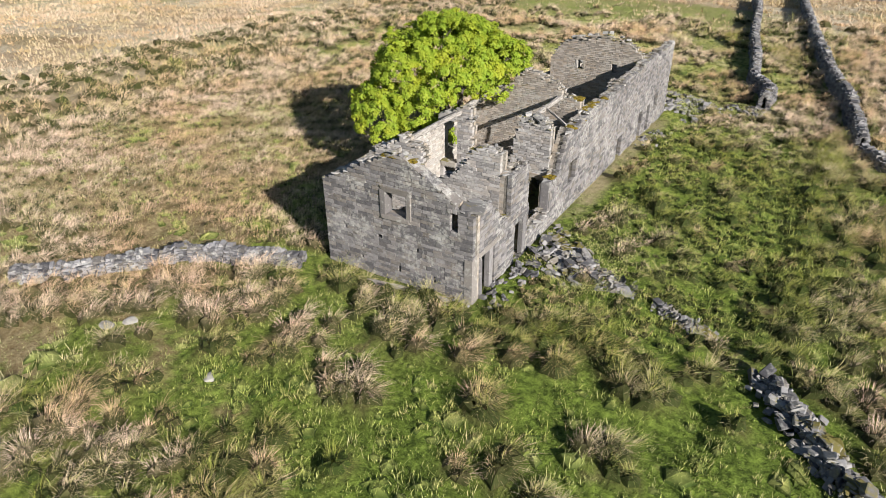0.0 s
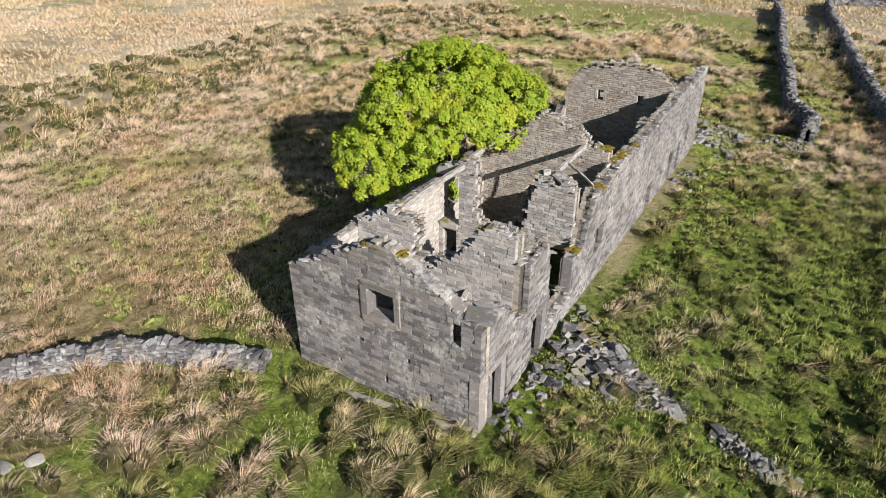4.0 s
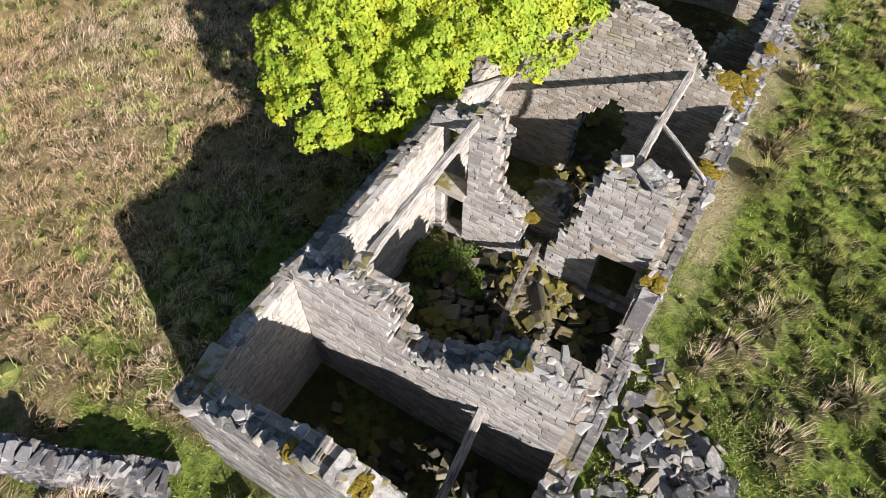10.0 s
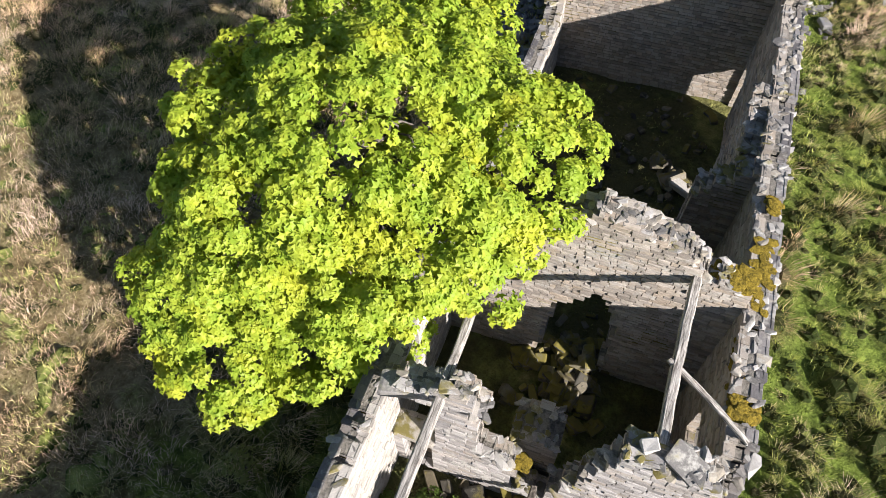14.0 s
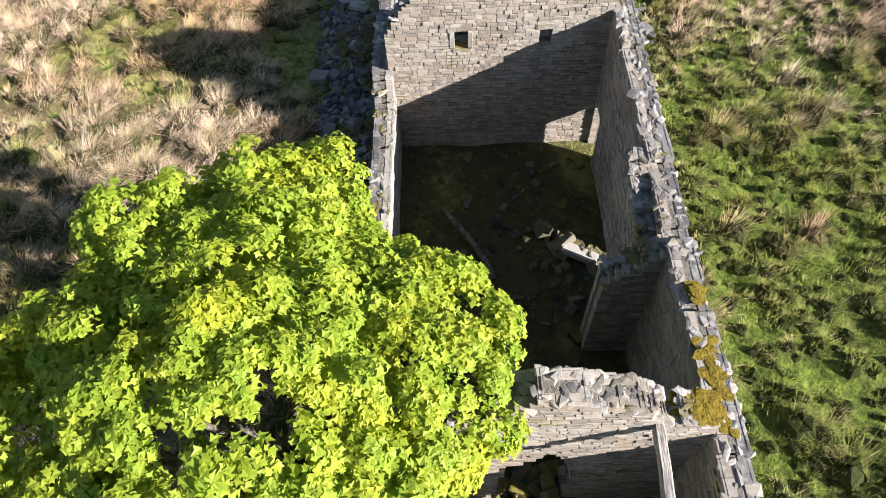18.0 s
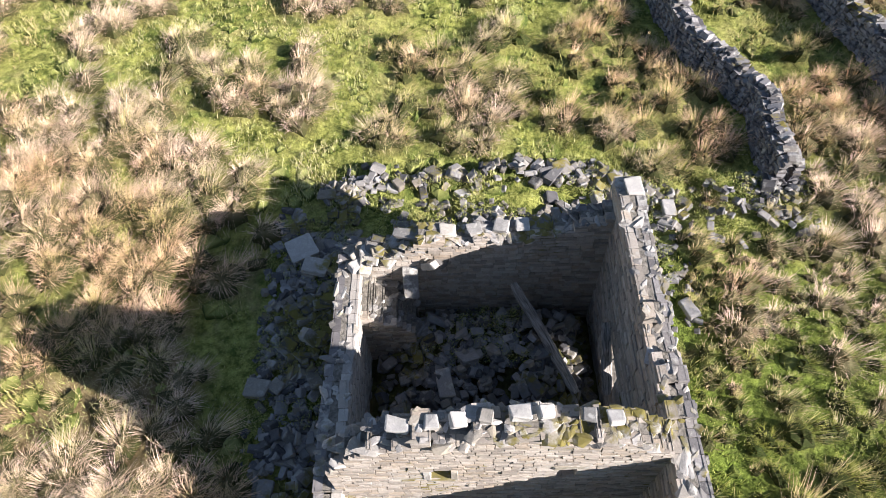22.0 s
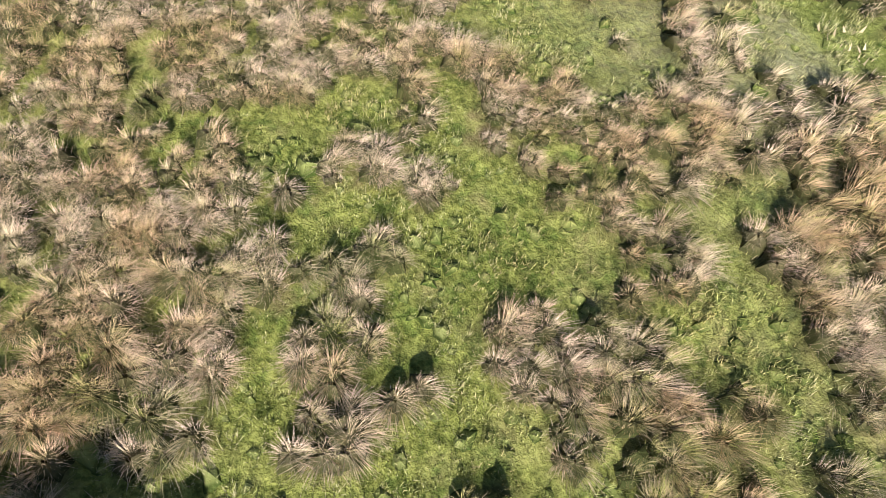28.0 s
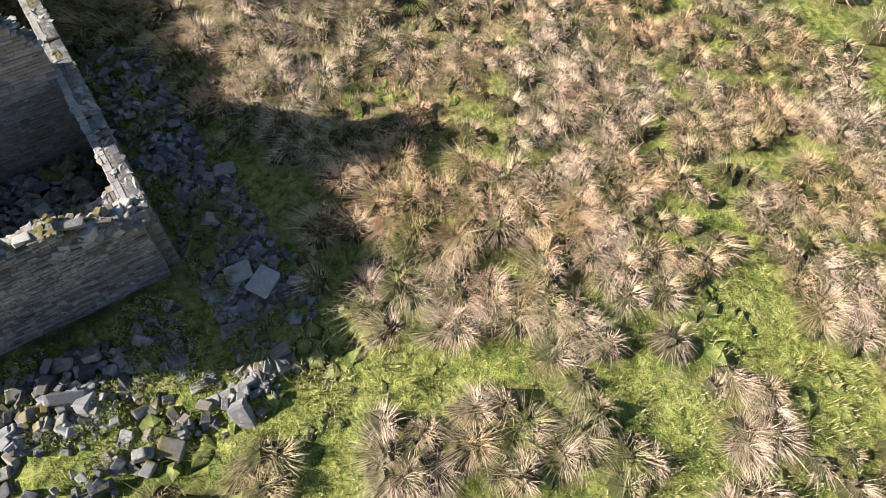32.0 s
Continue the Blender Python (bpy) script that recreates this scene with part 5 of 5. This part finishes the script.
def leaves(centres, normals, sizes, r):
    v, t = leaf_shape()
    n = len(centres)
    nz = normals / np.linalg.norm(normals, axis=1)[:, None]
    ref = r.normal(0, 1, (n, 3))
    nx = np.cross(ref, nz)
    nx /= np.linalg.norm(nx, axis=1)[:, None]
    ny = np.cross(nz, nx)
    V = centres[:, None] + sizes[:, None, None] * (v[None, :, :1] * nx[:, None] + v[None, :, 1:2] * ny[:, None] + v[None, :, 2:] * nz[:, None])
    T = (np.arange(n) * len(v))[:, None, None] + t[None]
    return V.reshape(-1, 3), T.reshape(-1, 3)


def limb(bm, a, b, ra, rb, seed, bend=0.3):
    """A tapered, crooked limb from a to b."""
    r = random.Random(seed)
    a, b = Vector(a), Vector(b)
    d = (b - a).normalized()
    s = d.orthogonal().normalized()
    o = d.cross(s)
    n, rings = 7, []
    wob = [(r.uniform(-bend, bend), r.uniform(-bend, bend)) for _ in range(n + 1)]
    for i in range(n + 1):
        f = i / n
        k = math.sin(math.pi * f) * 0.5
        p = a.lerp(b, f) + s * wob[i][0] * k + o * wob[i][1] * k
        rad = ra + (rb - ra) * f
        rings.append([bm.verts.new(p + (s * math.cos(q) + o * math.sin(q)) * rad) for q in (math.tau * j / 8 for j in range(8))])
    for p, q in zip(rings, rings[1:]):
        for j in range(8):
            bm.faces.new((p[j], p[(j + 1) % 8], q[(j + 1) % 8], q[j]))
    bm.faces.new(rings[-1])


def crown(lobes, clumps, per, leaf, r):
    """Leaves in many small clumps over the outside of overlapping lobes. lobes: centre and radii."""
    C, N = [], []
    vol = np.array([a * b + b * c + a * c for _, (a, b, c) in lobes])
    for (c, rad), share in zip(lobes, vol / vol.sum()):
        c, rad = np.array(c), np.array(rad)
        n = int(clumps * share)
        d = r.normal(0, 1, (n, 3))
        d[:, 2] = np.where(d[:, 2] < -0.3, -d[:, 2] * 0.5, d[:, 2])
        d /= np.linalg.norm(d, axis=1)[:, None]
        p = c + d * rad
        billow = np.array([0.8 * noise.noise(Vector(q) * 0.8) + 0.7 * noise.noise(Vector(q) * 1.9) for q in p])
        p = c + d * rad * (0.95 + 0.32 * np.clip(billow, -0.6, 0.45) - r.uniform(0, 0.12, n))[:, None]
        keep = np.ones(n, bool)
        for c2, rad2 in lobes:
            if tuple(c2) != tuple(c):
                keep &= (((p - np.array(c2)) / np.array(rad2)) ** 2).sum(1) > 0.5
        C.append(p[keep])
        N.append((d / rad)[keep])
    C, N = np.concatenate(C), np.concatenate(N)
    N /= np.linalg.norm(N, axis=1)[:, None]
    k = np.repeat(np.arange(len(C)), per)
    rad = (leaf * r.uniform(2.0, 3.7, len(C)))[k]
    d = r.normal(0, 0.8, (len(k), 3)) + N[k] * 1.0 + np.array([0, 0, 0.3])
    d /= np.linalg.norm(d, axis=1)[:, None]
    p = C[k] + d * (rad * r.uniform(0.6, 1.0, len(k)))[:, None] * np.array([1, 1, 0.8])
    nrm = d * 0.9 + np.array([0, 0, 0.45]) + r.normal(0, .28, (len(k), 3))
    return leaves(p, nrm, leaf * r.uniform(0.65, 1.2, len(k)), r)


def sycamore():
    r = np.random.default_rng(5)
    root = new("sycamore_tree")
    root.location = (-19.6, 33.2, float(ground_height(-19.6, 33.2)))
    inv = Matrix.Translation(-root.location)
    tagged(root, "broad sycamore in bright fresh green leaf beside the ruin", "tree")
    bm = bmesh.new()
    base = Vector((-19.6, 33.2, GROUND - 0.2))
    fork = Vector((-19.4, 33.3, 4.0))
    limb(bm, base, fork, 0.42, 0.3, 1, 0.2)
    trunk = from_bmesh("trunk", bm, BARK)
    part("trunk", trunk, root, m=inv)
    tips = [(-21.8, 29.4, 5.0), (-22.6, 32.6, 8.2), (-21.0, 35.4, 8.8), (-18.6, 36.2, 8.6), (-16.2, 34.4, 8.2), (-17.2, 31.5, 8.4), (-19.4, 32.6, 9.4), (-20.8, 30.6, 7.8), (-19.2, 29.6, 5.2)]
    for i, tip in enumerate(tips):
        bm = bmesh.new()
        limb(bm, fork + Vector((0, 0, -0.6 + 0.1 * i)), tip, 0.2, 0.04, 10 + i, 0.8)
        q = random.Random(i)
        for j in range(4):
            s = fork.lerp(Vector(tip), 0.55 + 0.11 * j)
            limb(bm, s, s + Vector((q.uniform(-1.5, 1.5), q.uniform(-1.5, 1.5), q.uniform(0.3, 1.5))), 0.06, 0.015, 50 + i * 5 + j, 0.4)
        part("limb", from_bmesh("limb", bm, BARK), root, m=inv)
    lobes = [((-19.2, 33.4, 7.3), (3.7, 3.7, 3.2)), ((-19.2, 33.2, 8.4), (2.5, 2.4, 2.1)), ((-21.8, 33.3, 7.3), (2.1, 2.6, 2.4)), ((-21.2, 31.4, 5.6), (2.3, 2.0, 2.2)), ((-19.3, 31.2, 6.2), (1.5, 1.4, 1.8)), ((-22.4, 30.4, 5.2), (1.7, 1.6, 1.6)), ((-20.7, 36.0, 7.5), (2.0, 2.2, 2.3)), ((-16.7, 33.9, 7.6), (1.9, 2.2, 1.9)), ((-17.6, 35.0, 7.2), (1.7, 1.7, 1.9)), ((-17.5, 34.1, 7.9), (1.5, 1.4, 1.5)), ((-19.25, 37.1, 7.0), (1.8, 2.2, 2.2)),
             ((-17.8, 32.0, 7.3), (1.8, 1.6, 1.9)), ((-20.8, 31.3, 7.1), (2.2, 1.8, 2.2)), ((-21.3, 29.6, 4.6), (1.8, 1.6, 1.5)), ((-19.6, 30.2, 5.0), (1.4, 1.3, 1.4)), ((-20.6, 30.7, 3.6), (1.4, 1.6, 1.5)), ((-19.6, 37.3, 5.2), (1.7, 1.7, 1.6)), ((-18.9, 31.3, 3.9), (1.2, 1.3, 1.2))]
    V, T = crown(lobes, 2900, 76, 0.128, r)
    tagged(part("crown", arrays("crown", V, T, LEAF), root, "dense bright yellow-green foliage in clumps", inv), kind="stuff")


def small_tree(name, label, at, height, spread, count, seed, leafsize=0.5, trunk=True, foliage=None):
    r = np.random.default_rng(seed)
    x, y = at
    z = float(ground_height(x, y))
    root = new(name)
    root.location = (x, y, z)
    tagged(root, label, "tree" if trunk else "shrub")
    bm = bmesh.new()
    limb(bm, (0, 0, -0.3), (0.1, 0, height * 0.8), 0.02 * height, 0.02, seed, 0.3)
    part("trunk", from_bmesh("trunk", bm, BARK), root)
    lobes = [((r.normal(0, spread * .3), r.normal(0, spread * .3), height * f), (spread * w, spread * w, height * 0.2)) for f, w in ((0.3, .8), (0.5, .9), (0.68, .7), (0.85, .45))]
    V, T = crown(lobes, count, 20, leafsize, r)
    tagged(part("crown", arrays("crown", V, T, foliage or FAR_LEAF), root), kind="stuff")


sycamore()
small_tree("thorn_tree", "lone small green tree on the far pasture", (-105, 97), 6.5, 1.5, 330, 3, 0.2)
small_tree("shrub", "dull green bush near the lone tree", (-120, 103), 2.4, 1.7, 150, 4, 0.2, False)
small_tree("shrub", "dull green bush on the far pasture", (-133, 109), 2.4, 1.8, 150, 5, 0.2, False)
small_tree("shrub", "dull green bush on the far pasture", (-100, 118), 2.2, 1.5, 150, 6, 0.2, False)
small_tree("shrub", "dull green bush on the far pasture", (-92, 122), 2.2, 1.4, 150, 7, 0.2, False)
small_tree("thorn_tree", "small distant tree by the far field", (-44, 285), 9, 1.6, 200, 8, 0.3)

for i, (x, y, h, w) in enumerate(((-16.9, 27.6, 0.8, 0.5), (-16.2, 28.3, 1.1, 0.5), (-15.5, 27.8, 0.7, 0.4), (-16.8, 26.5, 0.6, 0.45), (-17.1, 25.4, 0.5, 0.4))):
    small_tree("shrub", "low dark green nettles growing in the rubble", (x, y), h, w, 45, 21 + i, 0.08, False, NETTLE)

small_tree("shrub", "small straggly green plant in the shade of the wall", (-21.1, 27.5), 0.9, 0.28, 22, 30, 0.09, False)


def moss_cushions():
    """Yellow-green moss on the tops of the east and inner walls."""
    n = Nodes("moss", 0.95, 0.1)
    g = n.noise(14.0, 4, 0.7)
    n.bump(g, 1.0, 0.05)
    moss = n.colour(n.mix(n.ramp(g, 0.3, 0.7), (0.10, 0.078, 0.016), (0.29, 0.21, 0.03)))
    r = random.Random(4)
    shapes = []
    for i in range(6):
        bm = bmesh.new()
        bmesh.ops.create_icosphere(bm, subdivisions=1, radius=0.5)
        for v in bm.verts:
            v.co *= 1 + 0.25 * noise.noise(v.co * 3 + Vector((i * 7, 0, 0)))
        shapes.append(tri_arrays(bm))
    beds = {"wall_east": [(-11.1, -10.7, 28.7, 29.3, 3.9, 26), (-11.1, -10.68, 31.0, 33.1, 5.85, 90), (-11.1, -10.75, 33.3, 35.2, 6.2, 40), (-11.0, -10.7, 36.0, 37.4, 6.15, 16)],
            "wall_cross_3": [(-12.0, -11.2, 33.4, 33.85, 6.7, 34)], "wall_west": [(-18.2, -17.85, 25.6, 30.0, 5.03, 12), (-18.15, -17.75, 30.4, 33.4, 5.12, 60)], "wall_cross_2": [(-14.9, -14.5, 29.4, 29.75, 3.35, 10)],
            "wall_south": [(-14.9, -14.2, 20.2, 20.4, 7.2, 14), (-13.9, -13.4, 20.25, 20.6, 7.1, 8)]}
    for wall, rows in beds.items():
        places = []
        for x0, x1, y0, y1, z, count in rows:
            for _ in range(count * 2):
                s = r.uniform(0.10, 0.34)
                places.append((r.randrange(6), placed((r.uniform(x0, x1), r.uniform(y0, y1), z + r.uniform(-.06, .05)), (s * 1.4, s, s * 0.18), (0, 0, r.uniform(0, 6)))))
        tagged(part("moss", joined("moss", shapes, places, moss), bpy.data.objects[wall], "yellow-green moss cushions"), kind="stuff")


moss_cushions()

for i, (x, y, s) in enumerate(((-22.5, 11.3, 0.45), (-21.9, 12.05, 0.5), (-16.5, 11.3, 0.42))):
    bm = bmesh.new()
    bmesh.ops.create_icosphere(bm, subdivisions=3, radius=0.5)
    for v in bm.verts:
        v.co *= 1 + 0.3 * noise.noise(v.co * 2.5 + Vector((i * 9, 0, 0))) + 0.08 * noise.noise(v.co * 9)
    ob = new("boulder", from_bmesh("boulder", bm, PALE_STONE))
    ob.matrix_basis = Matrix(placed((x, y, float(ground_height(x, y)) + 0.04), (s * 1.5, s, s * 0.34), (0.1, 0.1, i * 0.9)))
    tagged(ob, "pale half-buried boulder in the turf", "boulder")
beam("fallen_beam", (-15.5, 19.35, 1.42), (-11.5, 19.75, 1.42), 0.2, 0.16, "old timber lying in grass below the gable", 12, 0.08)
